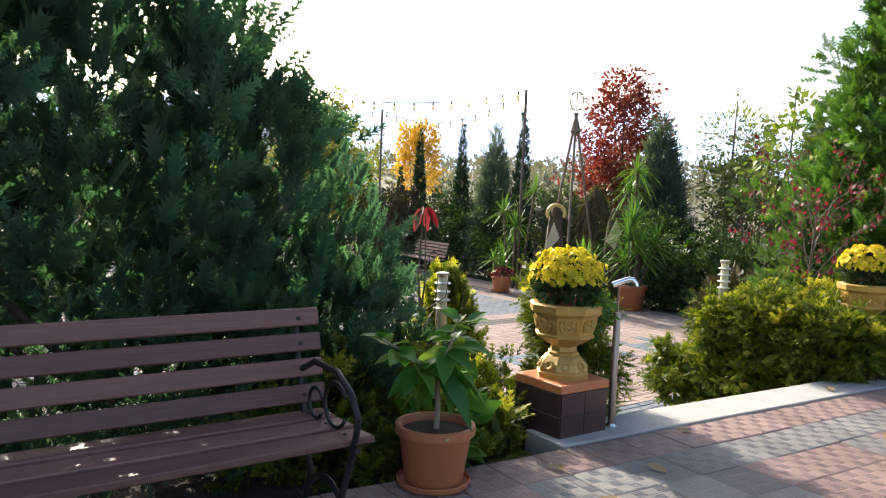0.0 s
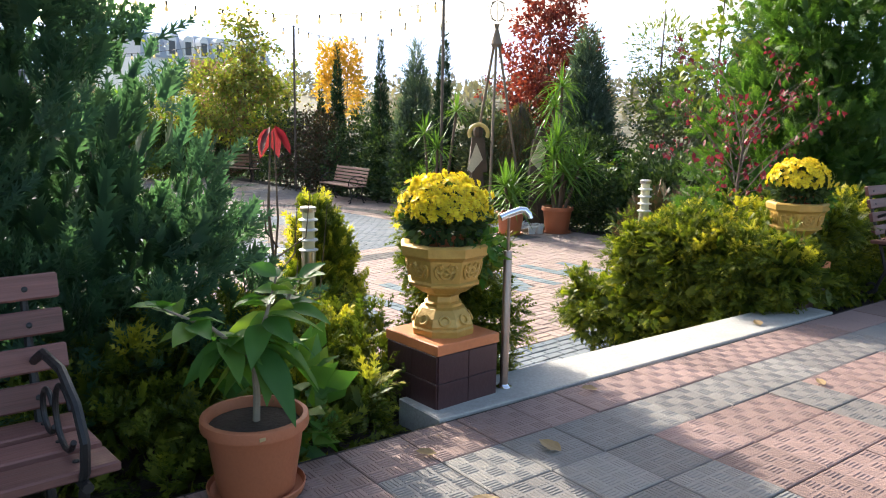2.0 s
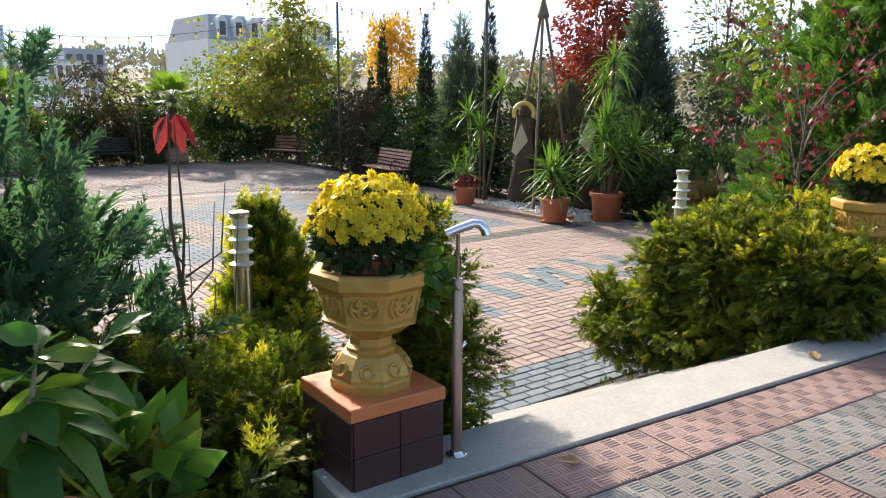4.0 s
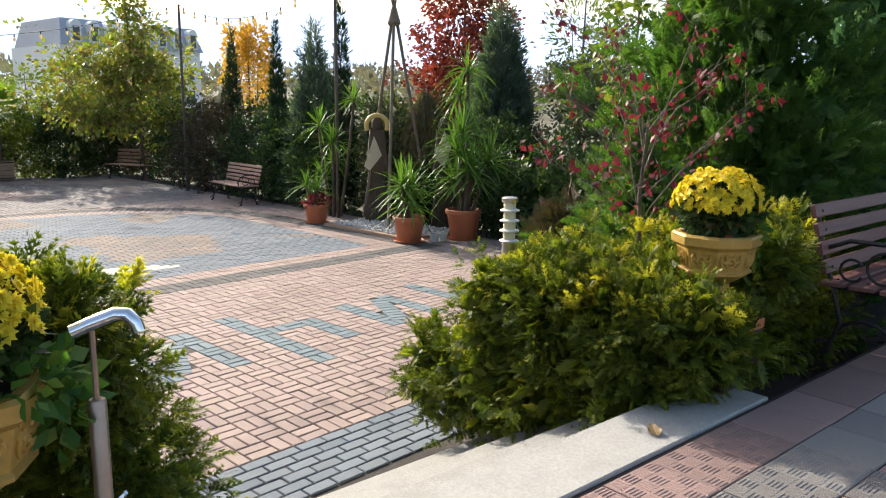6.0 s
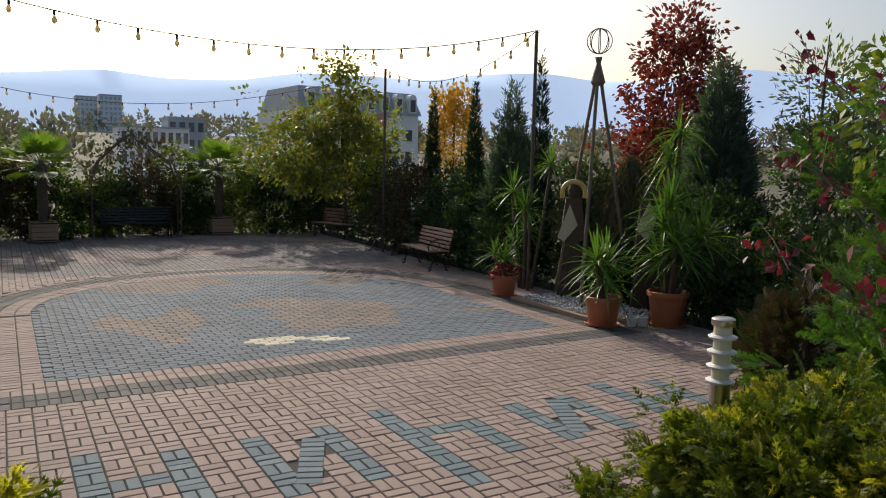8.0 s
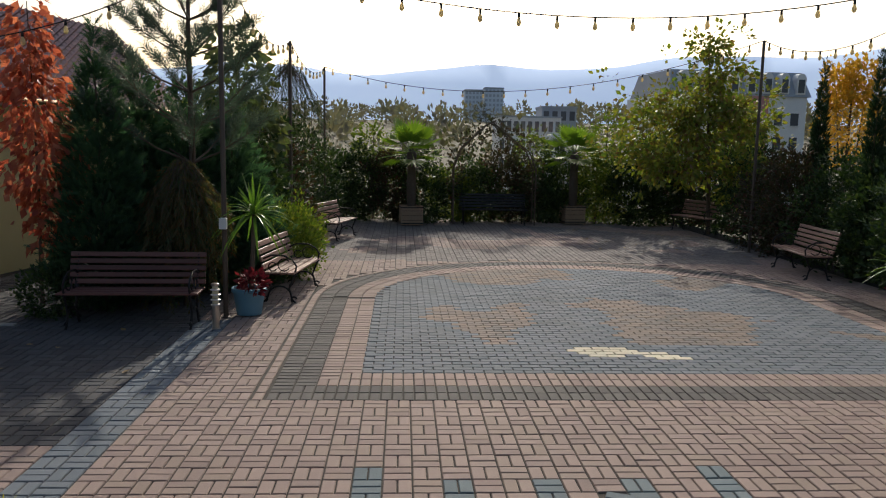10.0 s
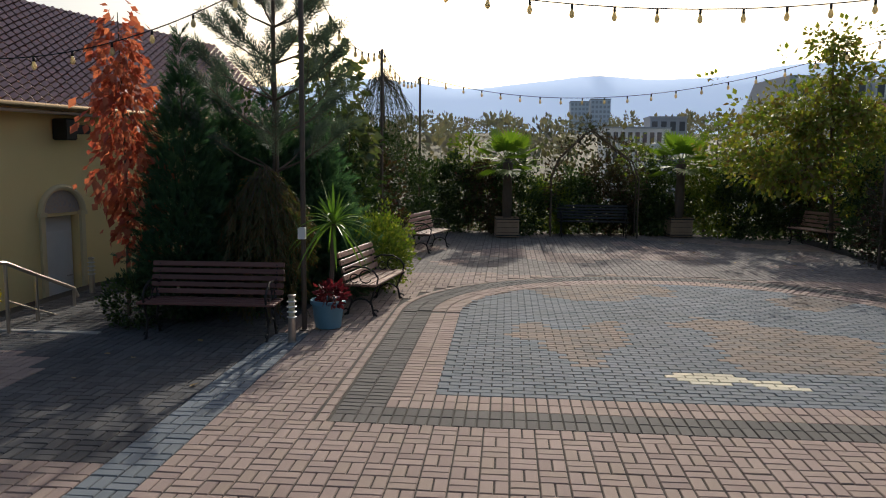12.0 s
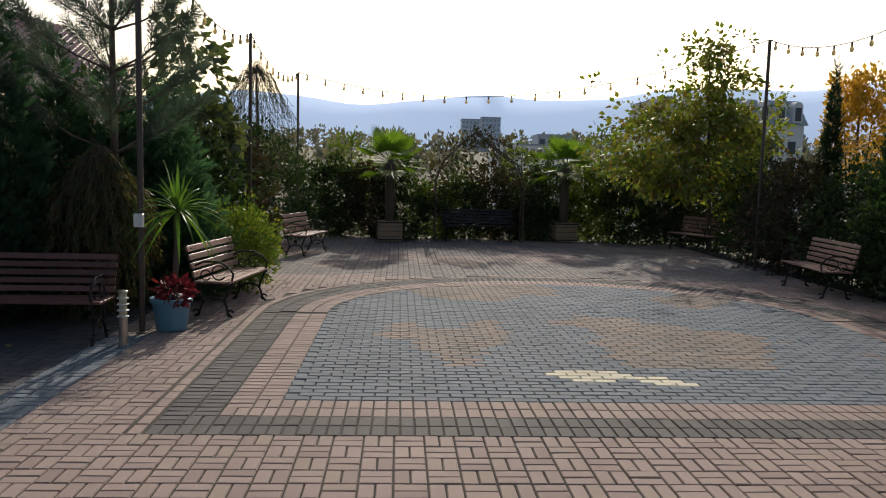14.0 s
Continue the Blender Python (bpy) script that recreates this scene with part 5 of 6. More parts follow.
def crate_palm(x, y):
    c = thing("planter_crate", "square wooden planter crate with dark straps", "planter", pose(x, y, 0, 0, 0, 6), "palm planters")
    s = 0.30
    for side in range(4):
        m = Matrix.Rotation(side * math.pi / 2, 4, "Z")
        for k in range(4):
            part("plank", Build().box((-s + 0.004, -s, 0.03 + 0.13 * k), (s - 0.004, -s + 0.02, 0.15 + 0.13 * k), 0.004, m), M["crate"], c)
        for z in (0.06, 0.49):
            part("strap", Build().box((-s, -s - 0.005, z), (s, -s - 0.001, z + 0.03), 0.001, m), M["iron"], c)
    part("soil", Build().box((-s + 0.03, -s + 0.03, 0.05), (s - 0.03, s - 0.03, 0.5)), M["soil"], c)
    t = thing("fan_palm", "fan palm with a shaggy trunk in a crate", "palm", pose(x, y, 0.5), "palms")
    b = Build()
    b.lathe([(0.07, -0.05), (0.12, 0.1), (0.13, 0.6), (0.11, 1.1), (0.14, 1.45), (0.05, 1.6)], 14)
    part("trunk", b, M["bark"], t, soft=True)
    for i in range(24):
        a = i * 2.39996
        e = -0.5 + 1.7 * (i + 0.5) / 24
        l = 0.45 + 0.2 * RNG.random()
        d = Vector((math.cos(a) * math.cos(e), math.sin(a) * math.cos(e), math.sin(e)))
        end = Vector((0, 0, 1.5)) + d * l
        fb = Build().tube([(0, 0, 1.5), end], [0.012, 0.006], 5)
        side = d.cross(Vector((0, 0, 1))).normalized()
        up2 = side.cross(d)
        for k in range(17):
            g = radians(-105 + 210 * k / 16)
            q = (d * math.cos(g) + side * math.sin(g))
            ln = 0.52 * (0.75 + 0.25 * math.cos(g))
            tip = end + q * ln + Vector((0, 0, -0.10 * ln)) + up2 * 0.03
            w = side * math.cos(g) * 0.035 - d * math.sin(g) * 0.035
            mid = end + q * ln * 0.55
            fb.add([end, mid - w, tip, mid + w], [(0, 1, 2, 3)])
        part("frond", fb, M["palm"], t)


crate_palm(1.42, 14.55)
crate_palm(6.12, 15.5)


def arch():
    t = thing("garden_arch", "dark rustic arch of bent branches with dry vines", "arch", pose(3.75, 15.1, 0))
    b = Build()
    for dy in (-0.25, 0.25):
        b.tube([(-1.15, dy, 0), (-1.15, dy, 1.6), (-0.95, dy, 2.1), (-0.3, dy, 2.75), (0.0, dy, 2.9)], 0.022, 7)
        b.tube([(1.15, dy, 0), (1.15, dy, 1.55), (0.95, dy, 2.05), (0.4, dy, 2.45), (-0.1, dy, 2.85)], 0.022, 7)
    part("frame", b, M["bark"], t, soft=True)
    p, d = cloud([(-0.6, 0, 2.4, 0.5, 0.3, 0.4), (0.5, 0, 2.4, 0.5, 0.3, 0.4), (-1.1, 0, 1.5, 0.25, 0.3, 0.7), (1.1, 0, 1.5, 0.3, 0.3, 0.7), (0, 0, 2.75, 0.4, 0.3, 0.25)], 1100, 0.3, 0.2, 0.3)
    part("vine", scatter_mesh("vine", LEAF, p, d, 0.09 * (0.6 + 0.8 * RNG.random(len(p)))), M["shrub_brown"], t)


arch()
bench(1.9, pose(3.75, 15.0, 0, 0, 0, -88), M["iron"], "black metal bench under the rustic arch", 5, 4)


# ---- east side of the square ----
M["heaven"] = leafy("autumn_leaves", [(0.11, 0.16, 0.035), (0.19, 0.23, 0.045), (0.27, 0.25, 0.06), (0.15, 0.09, 0.05)], 0.4)
EAST = ((9.55, 5.3, 2.0, 0.8, "shrub"), (9.65, 6.6, 1.9, 0.8, "shrub"), (9.7, 8.1, 2.1, 0.85, "shrub"), (9.45, 9.3, 2.2, 0.75, "shrub_brown"), (9.7, 10.6, 2.1, 0.9, "shrub_brown"), (9.9, 12.2, 2.2, 0.9, "shrub"), (10.2, 14.3, 2.2, 1.0, "shrub"),
        (10.6, 4.6, 2.2, 0.9, "shrub"), (10.8, 8.6, 2.4, 1.0, "shrub"), (10.1, 16.0, 2.2, 1.0, "shrub_brown"), (12.3, -0.2, 3.3, 1.2, "shrub_grey"), (13.0, -2.2, 3.3, 1.3, "shrub_grey"), (14.8, 1.4, 4.0, 1.3, "shrub_grey"), (11.2, -2.6, 2.6, 1.1, "shrub"), (10.9, 0.9, 1.8, 0.8, "shrub"), (9.9, 3.3, 2.2, 0.7, "shrub_grey"), (10.2, 1.9, 1.5, 0.7, "shrub"), (11.5, 3.6, 2.2, 1.0, "shrub_brown"))
for x, y, h, r, mt in EAST:
    plant("shrub", "dense mixed shrub with small leaves edging the square", "shrub", (x, y, 0), [(0, 0, h * 0.45, r, r, h * 0.5), (-0.35 * r, -0.3 * r, h * 0.3, r * 0.7, r * 0.7, h * 0.33), (0.1, 0.2, h * 0.8, r * 0.6, r * 0.6, h * 0.26)], 8200 if mt == "shrub_grey" else 5400, LEAF, 0.085 if mt == "shrub_grey" else 0.075, mt, up=0.2, tuft=0.10, trunk=(0.04, h * 0.6), rough=0.28)
for x, y, h, r in ((9.99, 9.48, 4.05, 0.27), (9.68, 7.03, 4.05, 0.28), (9.5, 4.4, 4.25, 0.32), (12.6, 14.4, 3.0, 0.3)):
    plant("cypress", "narrow dark column cypress", "tree", (x, y, 0), spire(h, r, 0, 9), 5000, FEATHER, 0.12, "cypress", up=1.4, trunk=(0.04, h * 0.8), group="cypresses")
plant("blue_cypress", "feathery blue-grey cypress behind the shrubs", "tree", (9.8, 5.75, 0), spire(3.8, 0.55, 0.3, 7), 4200, WISP, 0.24, "blue_cypress", up=1.3, trunk=(0.05, 3.2))
plant("blue_cypress", "blue-green cone-shaped cypress with hanging sprays", "tree", (11.84, 2.1, 0), spire(4.1, 0.78, 0.2, 8), 8000, WISP, 0.26, "blue_cypress", up=0.9, trunk=(0.06, 3.5))
plant("spruce", "dark blue spruce behind the shrubs", "tree", (13.6, -0.9, 0), spire(4.4, 0.9, 0.3, 7), 5000, SPRAY, 0.2, "blue_cypress", up=0.6, trunk=(0.06, 3.8))
plant("red_maple", "tall maple with dense dark red leaves", "tree", (13.2, 4.4, 0), [(0, 0, 3.0, 1.3, 1.2, 1.1), (0.1, 0, 4.2, 1.05, 0.95, 1.0), (-0.7, -0.2, 2.3, 0.8, 0.8, 0.8), (0.5, 0, 2.2, 1.0, 1.0, 0.9), (0, 0, 5.1, 0.65, 0.6, 0.7)], 13000, LEAF, 0.11, "red", up=-0.1, rough=0.35, tuft=0.14, trunk=(0.1, 4.5), tips=[(0, 0, 5), (0.6, 0, 4), (-0.6, 0, 3.6), (0.2, 0.5, 3.8)])
plant("yellow_tree", "bright yellow autumn tree", "tree", (14.5, 16.0, 0), [(0, 0, 3.2, 0.9, 0.9, 1.3), (0.3, 0, 4.3, 0.55, 0.55, 0.7), (-0.5, 0, 4.1, 0.4, 0.4, 0.8)], 3200, LEAF, 0.14, "yellow", up=0.3, trunk=(0.08, 4), tips=[(0, 0, 4.6), (0.4, 0, 4), (-0.5, 0, 4)])
plant("tree_of_heaven", "spreading tree with large yellow-green autumn leaves", "tree", (9.3, 13.3, 0), [(-0.9, 0, 2.8, 1.75, 1.2, 1.15), (-1.3, -0.4, 1.9, 1.1, 0.9, 0.7), (0.2, 0, 3.4, 0.9, 0.8, 0.6), (-0.3, 0, 4.9, 0.6, 0.5, 0.5), (0.0, 0, 4.1, 0.6, 0.5, 0.5), (0.9, 0.3, 2.9, 0.9, 0.8, 0.8), (-1.0, 0.1, 3.3, 0.7, 0.6, 0.5), (0.3, -0.9, 1.6, 0.8, 0.7, 0.7)], 8800, LEAF, 0.135, "heaven", up=-0.4, trunk=(0.06, 4.8), tips=[(-0.3, 0, 5.2), (-1.3, -0.4, 2.4), (0.8, 0.3, 3.2), (-0.9, 0.2, 3.4), (0.3, -0.3, 3.6)], rough=0.6, inner=0.25, tuft=0.2)
plant("willow", "pale narrow-leaved willow above the shrubs", "tree", (13.0, 0.9, 0), [(0, 0, 3.6, 0.9, 0.8, 0.9), (-0.4, -0.5, 2.6, 1.0, 0.9, 0.7)], 1500, LEAF, 0.13, "shrub_light", up=0.2, trunk=(0.06, 4), wide=0.45, tips=[(0, 0, 4.6), (0.5, 0, 4.2), (-0.5, 0, 4.0)])
plant("cherry", "thin tree with yellowing leaves", "tree", (8.5, -3.0, 0), [(0, 0, 2.9, 0.6, 0.6, 0.8), (0.2, 0, 3.6, 0.3, 0.3, 0.5)], 420, LEAF, 0.13, "shrub_light", up=-0.3, trunk=(0.04, 3.6), tips=[(0, 0, 4.1), (0.4, 0, 3.3), (-0.4, 0.1, 3.0)])
plant("fern", "rust-brown fern clump among shrubs", "plant", (7.3, -2.9, 0), [(0, 0, 0.5, 0.5, 0.5, 0.45)], 700, SPRAY, 0.22, "shrub_brown", up=0.6)
for x, y, h in ((9.6, 0.1, 1.3), (9.75, -0.75, 1.2), (10.3, -0.6, 1.7), (9.55, 1.9, 1.1)):
    plant("shrub", "dark evergreen shrub behind the potted plants", "shrub", (x, y, 0), [(0, 0, h * 0.45, 0.55, 0.55, h * 0.52), (-0.2, -0.15, h * 0.3, 0.4, 0.4, h * 0.33)], 3600, LEAF, 0.075, "shrub", trunk=(0.03, h * 0.6), tuft=0.1, rough=0.28)
plant("shrub", "dark evergreen shrub by the path", "shrub", (9.9, -1.6, 0), [(0, 0, 0.7, 0.9, 0.9, 0.75)], 3200, LEAF, 0.1, "shrub", trunk=(0.04, 0.6))
plant("shrub", "dark evergreen shrub by the path", "shrub", (8.6, -4.2, 0), [(0, 0, 0.9, 1.1, 0.9, 0.95)], 3200, LEAF, 0.1, "shrub", trunk=(0.04, 0.6))
bench(1.6, pose(9.3, -2.2, 0.15, 0, 0, 160), M["slat"], "red-brown bench half hidden among shrubs", 4, 4)


# ---- carved figures, tripod and gravel ----
def gravel():
    g = thing("gravel_bed", "white pebble bed with a brick edging", "gravel", pose(8.45, 1.75, 0), kind="structure")
    part("edging", Build().box((-0.58, -1.05, -0.04), (-0.50, 1.15, 0.05), 0.006).box((-0.5, -1.12, -0.04), (0.6, -1.05, 0.05), 0.006), M["crate"], g)
    p = np.stack([RNG.uniform(-0.49, 0.7, 1300), RNG.uniform(-1.04, 1.15, 1300), 0.02 + 0.035 * RNG.random(1300)], 1)
    pebble = Build().lathe([(0.2, -0.5), (0.7, -0.2), (0.8, 0.2), (0.3, 0.55)], 6)
    tv = np.array(pebble.v)
    tf = np.array([t for f in pebble.f for t in ([(f[0], f[i], f[i + 1]) for i in range(1, len(f) - 1)])])
    tagged(part("pebbles", scatter_mesh("pebbles", (tv, tf), p, RNG.normal(size=(1300, 3)), 0.026 * (0.6 + 0.7 * RNG.random(1300))), pieces("pebble", [(0.5, 0.5, 0.5), (0.72, 0.72, 0.7), (0.4, 0.41, 0.43)], 0.7), g), kind="stuff")


def figure(x, y, turn):
    """A stylised standing figure hewn from planks, one plain shape."""
    b = Build()
    for s, a in ((-1, -7), (1, 7), (0, 0)):
        b.box((-0.10 + s * 0.13, -0.05 - 0.03 * s, 0.0), (0.10 + s * 0.13, 0.05 - 0.03 * s, 1.15), 0.012, pose(0, 0, 0, 0, -a, 0))
    b.add([(-0.2, -0.09, 1.0), (0.2, -0.09, 1.0), (0.13, -0.06, 1.72), (-0.13, -0.06, 1.72), (-0.2, 0.09, 1.0), (0.2, 0.09, 1.0), (0.13, 0.06, 1.72), (-0.13, 0.06, 1.72)], [(0, 1, 2, 3), (5, 4, 7, 6), (4, 0, 3, 7), (1, 5, 6, 2), (3, 2, 6, 7), (4, 5, 1, 0)])
    b.lathe([(0.05, 1.70), (0.10, 1.76), (0.11, 1.86), (0.08, 1.95), (0.03, 1.98)], 8)
    t = part("wooden_figure", b, M["dark_wood"])
    t.matrix_basis = pose(x, y, 0, 0, 0, turn)
    tagged(t, "rough wooden figure hewn from dark planks", "sculpture")
    return t


def board(name, label, x, y, z, turn, pts, mat, th=0.02):
    b = Build()
    n = len(pts)
    b.add([(px, -th, pz) for px, pz in pts] + [(px, 0, pz) for px, pz in pts], [tuple(range(n)), tuple(range(2 * n - 1, n - 1, -1))] + [(i, n + i, n + (i + 1) % n, (i + 1) % n) for i in range(n)])
    o = part(name, b, mat)
    o.matrix_basis = pose(x, y, z, 0, 0, turn)
    return tagged(o, label, "sculpture")


gravel()
figure(8.85, 2.55, -35)
figure(9.2, 1.15, -35)
board("wooden_shield", "pale diamond-shaped board fixed to a figure", 8.62, 2.33, 0, -40, [(-0.02, 1.62), (0.12, 1.28), (-0.10, 1.0), (-0.20, 1.08)], M["shield"])
board("wooden_shield", "pale grey diamond-shaped board on a figure", 9.0, 0.95, 0, -40, [(0.0, 1.75), (0.12, 1.5), (0.0, 1.12), (-0.18, 1.3)], M["shield"])
ring = part("wooden_halo", Build().tube([(0.19 * math.cos(radians(a)), 0, 0.19 * math.sin(radians(a))) for a in range(-25, 206, 10)], 0.042, 8), M["halo"], soft=True)
ring.matrix_basis = pose(8.74, 2.42, 1.80, 0, 0, -40)
tagged(ring, "yellow wooden ring round a figure's head", "sculpture")


def tripod():
    t = thing("wooden_tripod", "tall tripod of poles with a wire crown", "sculpture", pose(8.92, 2.15, 0))
    for a in (100, 220, 340):
        part("leg", Build().tube([(0.75 * math.cos(radians(a)), 0.75 * math.sin(radians(a)), 0), (0.03 * math.cos(radians(a)), 0.03 * math.sin(radians(a)), 3.75), (-0.04 * math.cos(radians(a)), -0.04 * math.sin(radians(a)), 4.0)], [0.03, 0.028, 0.024], 8), M["wood"], t, soft=True)
    part("collar", Build().lathe([(0.09, 3.55), (0.12, 3.6), (0.05, 3.85), (0.03, 3.9)], 10), M["wood"], t, soft=True)
    w = Build()
    for k in range(4):
        a = math.pi * k / 4
        w.tube([(0.2 * math.cos(radians(u)) * math.cos(a), 0.2 * math.cos(radians(u)) * math.sin(a), 4.25 + 0.2 * math.sin(radians(u))) for u in range(0, 361, 20)], 0.008, 5)
    part("wire_globe", w, M["bark"], t, "globe of twisted twigs", soft=True)


tripod()
weeping((9.75, 2.2, 0), 2.5, 0.45, "larch", "dry weeping shrub hanging over the figures", 60, "weeping_shrub")


# ---- poles and festoon lights ----
POLES = {"a": (8.65, 3.48, 4.57), "b": (8.78, 9.78, 4.52), "c": (-1.0, 15.15, 4.27), "d": (-1.1, 9.36, 4.22), "e": (-1.04, 3.16, 4.42)}


def pole(x, y, h):
    t = thing("light_pole", "slim brown steel pole carrying festoon lights", "pole", pose(x, y, 0), "light poles")
    part("shaft", Build().lathe([(0.06, 0), (0.06, 0.01), (0.032, 0.014), (0.032, h - 0.08), (0.026, h)], 12), M["pole"], t, soft=True)
    part("hook", Build().tube([(0, 0, h - 0.05), (0.05, 0, h - 0.02), (0.05, 0, h + 0.02)], 0.006), M["pole"], t)


for x, y, h in POLES.values():
    pole(x, y, h)
sb = part("switch_box", Build().box((-0.045, -0.03, -0.07), (0.045, 0.03, 0.07), 0.006), M["white_paint"])
sb.matrix_basis = pose(-1.04, 3.10, 1.20)
tagged(sb, "small white switch box on a pole", "switch box")
M["bulb"] = leafy("frosted_warm_bulb", [(0.85, 0.72, 0.45), (0.92, 0.8, 0.55)], 0.6, 0.25, (1.0, 1.0, 1.0))
BULB = Build().lathe([(0.012, 0.0), (0.02, -0.02), (0.031, -0.05), (0.03, -0.075), (0.018, -0.098), (0.004, -0.104)], 12).mesh("bulb")
SOCKET = Build().lathe([(0.009, 0.055), (0.016, 0.05), (0.017, 0.0), (0.012, -0.002)], 10).mesh("socket")
smooth(BULB), smooth(SOCKET)
BULB.materials.append(M["bulb"]), SOCKET.materials.append(M["iron"])


def festoon(p, q, sag, n, phase=0.5):
    p, q = Vector(p), Vector(q)
    t = thing("festoon_lights", "string of warm bulbs on a black cable", "string lights", group="festoon lights")
    at = lambda u: p.lerp(q, u) - Vector((0, 0, 4 * sag * u * (1 - u)))
    part("cable", Build().tube([at(i / 40) for i in range(41)], 0.008, 5), M["iron"], t)
    for i in range(n):
        o = at((i + phase) / n)
        s = new("socket", SOCKET)
        s.parent, s.location = t, o - Vector((0, 0, 0.058))
        b = new("bulb", BULB)
        b.parent = s


festoon(POLES["e"], POLES["a"], 0.66, 20)
festoon(POLES["a"], POLES["b"], 0.55, 12)
festoon(POLES["b"], POLES["c"], 0.85, 20)
festoon(POLES["c"], POLES["d"], 0.35, 9)
festoon(POLES["d"], POLES["e"], 0.45, 10)
festoon(POLES["e"], (-5.9, 3.6, 3.35), 0.4, 9)


# ---- yellow house ----
def house():
    a = math.degrees(math.atan2(0.972, 0.236))
    t = thing("yellow_house", "yellow plastered house with a brown metal-tiled roof", "house", pose(-5.85, 4.19, -0.8, 0, 0, a))
    L, Hh = 7.6, 3.65
    x0, x1, zt = 1.02, 1.70, 1.95
    for lo, hi in (((-2.0, 0, -0.5), (x0, 0.3, Hh)), ((x1, 0, -0.5), (L, 0.3, Hh)), ((x0, 0, zt), (x1, 0.3, Hh)), ((-2.0, 0.3, -0.5), (-1.7, 3.2, Hh)), ((L - 0.3, 0.3, -0.5), (L, 3.2, Hh)), ((-2, 3.2, -0.5), (L, 3.5, Hh))):
        part("wall", Build().box(lo, hi), M["yellow_wall"], t, "yellow plaster wall")
    roof = Build()
    n, rows = 202, 24
    y0, y1, z0, z1 = -0.35, 1.65, Hh - 0.05, Hh + 1.85
    for r in range(rows):
        vs = []
        for k in range(n + 1):
            x = -2.2 + (L + 2.5) * k / n
            wv = 0.028 * math.sin(k * math.pi / 2)
            for e in (0, 1):
                u = (r + e) / rows
                vs.append((x, y0 + (y1 - y0) * u, z0 + (z1 - z0) * u + wv + (0.022 if e == 0 else 0.0)))
        part("roof_course", Build().add(vs, [(2 * k, 2 * k + 2, 2 * k + 3, 2 * k + 1) for k in range(n)]), M["roof"], t, "row of brown metal roof tiles")
    roof.add([(-2.2, y1, z1), (L + 0.3, y1, z1), (L + 0.3, 2 * y1 - y0 + 0.5, z0), (-2.2, 2 * y1 - y0 + 0.5, z0)], [(0, 1, 2, 3)])
    part("roof_back", roof, M["roof"], t)
    part("gable", Build().add([(L - 0.1, 0, Hh), (L - 0.1, 3.3, Hh), (L - 0.1, 1.65, z1 - 0.1), (L - 0.3, 0, Hh), (L - 0.3, 3.3, Hh), (L - 0.3, 1.65, z1 - 0.1)], [(0, 1, 2), (5, 4, 3), (0, 2, 5, 3), (1, 4, 5, 2)]), M["yellow_wall"], t)
    part("gutter", Build().tube([(-2.2, -0.40, Hh - 0.06), (L + 0.3, -0.40, Hh - 0.06)], 0.055, 10), M["gutter"], t, "gutter below the eave", soft=True)
    part("soffit", Build().box((-2.2, -0.36, Hh - 0.14), (L + 0.3, -0.002, Hh - 0.11)), M["white_paint"], t)
    d = part("door", Build().box((x0 + 0.03, 0.12, 0.0), (x1 - 0.03, 0.16, zt - 0.02), 0.006).box((x0 + 0.12, 0.112, 0.2), (x1 - 0.12, 0.121, 1.7), 0.004), M["white_paint"], t, "white panel door")
    part("handle", Build().tube([(x1 - 0.1, 0.12, 0.98), (x1 - 0.1, 0.07, 0.98), (x1 - 0.2, 0.07, 0.98)], 0.01), M["steel"], d)
    for x in (x0 - 0.1, x1 + 0.02):
        part("pilaster", Build().box((x, -0.05, 0.0), (x + 0.08, 0.0, zt), 0.006).box((x - 0.03, -0.07, zt), (x + 0.11, 0.0, zt + 0.07), 0.006), M["cream"], t)
    xm = (x0 + x1) / 2
    part("arch", Build().tube([(xm + 0.42 * math.cos(radians(g)), -0.03, zt + 0.05 + 0.40 * math.sin(radians(g))) for g in range(0, 181, 10)], 0.05, 8), M["cream"], t, "cream moulded arch over the door", soft=True)
    part("tympanum", Build().add([(xm + 0.37 * math.cos(radians(g)), -0.012, zt + 0.05 + 0.36 * math.sin(radians(g))) for g in range(0, 181, 15)], [tuple(range(13))]), M["mosaic"], t, "painted blue panel in the arch")
    part("loudspeaker", Build().box((1.25, -0.3, 3.12), (1.45, -0.02, 3.45), 0.02).box((1.47, -0.28, 3.22), (1.75, -0.05, 3.36), 0.02), M["iron"], t, "black loudspeaker on a bracket")


M["roof"] = plain("brown_metal_tiles", [(0.40, 0.24, 0.215), (0.50, 0.31, 0.28)], 0.32, 0.0, 2, 40, 0.1, 0.3)
M["gutter"] = plain("copper_brown_gutter", [(0.30, 0.20, 0.10), (0.42, 0.30, 0.16)], 0.25, 0.7, 4, 60, 0.05)
M["cream"] = plain("cream_moulding", [(0.62, 0.52, 0.30), (0.72, 0.62, 0.40)], 0.7, 0, 5, 60, 0.1, 0.2)
M["mosaic"] = plain("painted_panel", [(0.10, 0.22, 0.36), (0.45, 0.35, 0.28), (0.20, 0.35, 0.45)], 0.6, 0, 22, 60, 0.1, 0.2)
house()


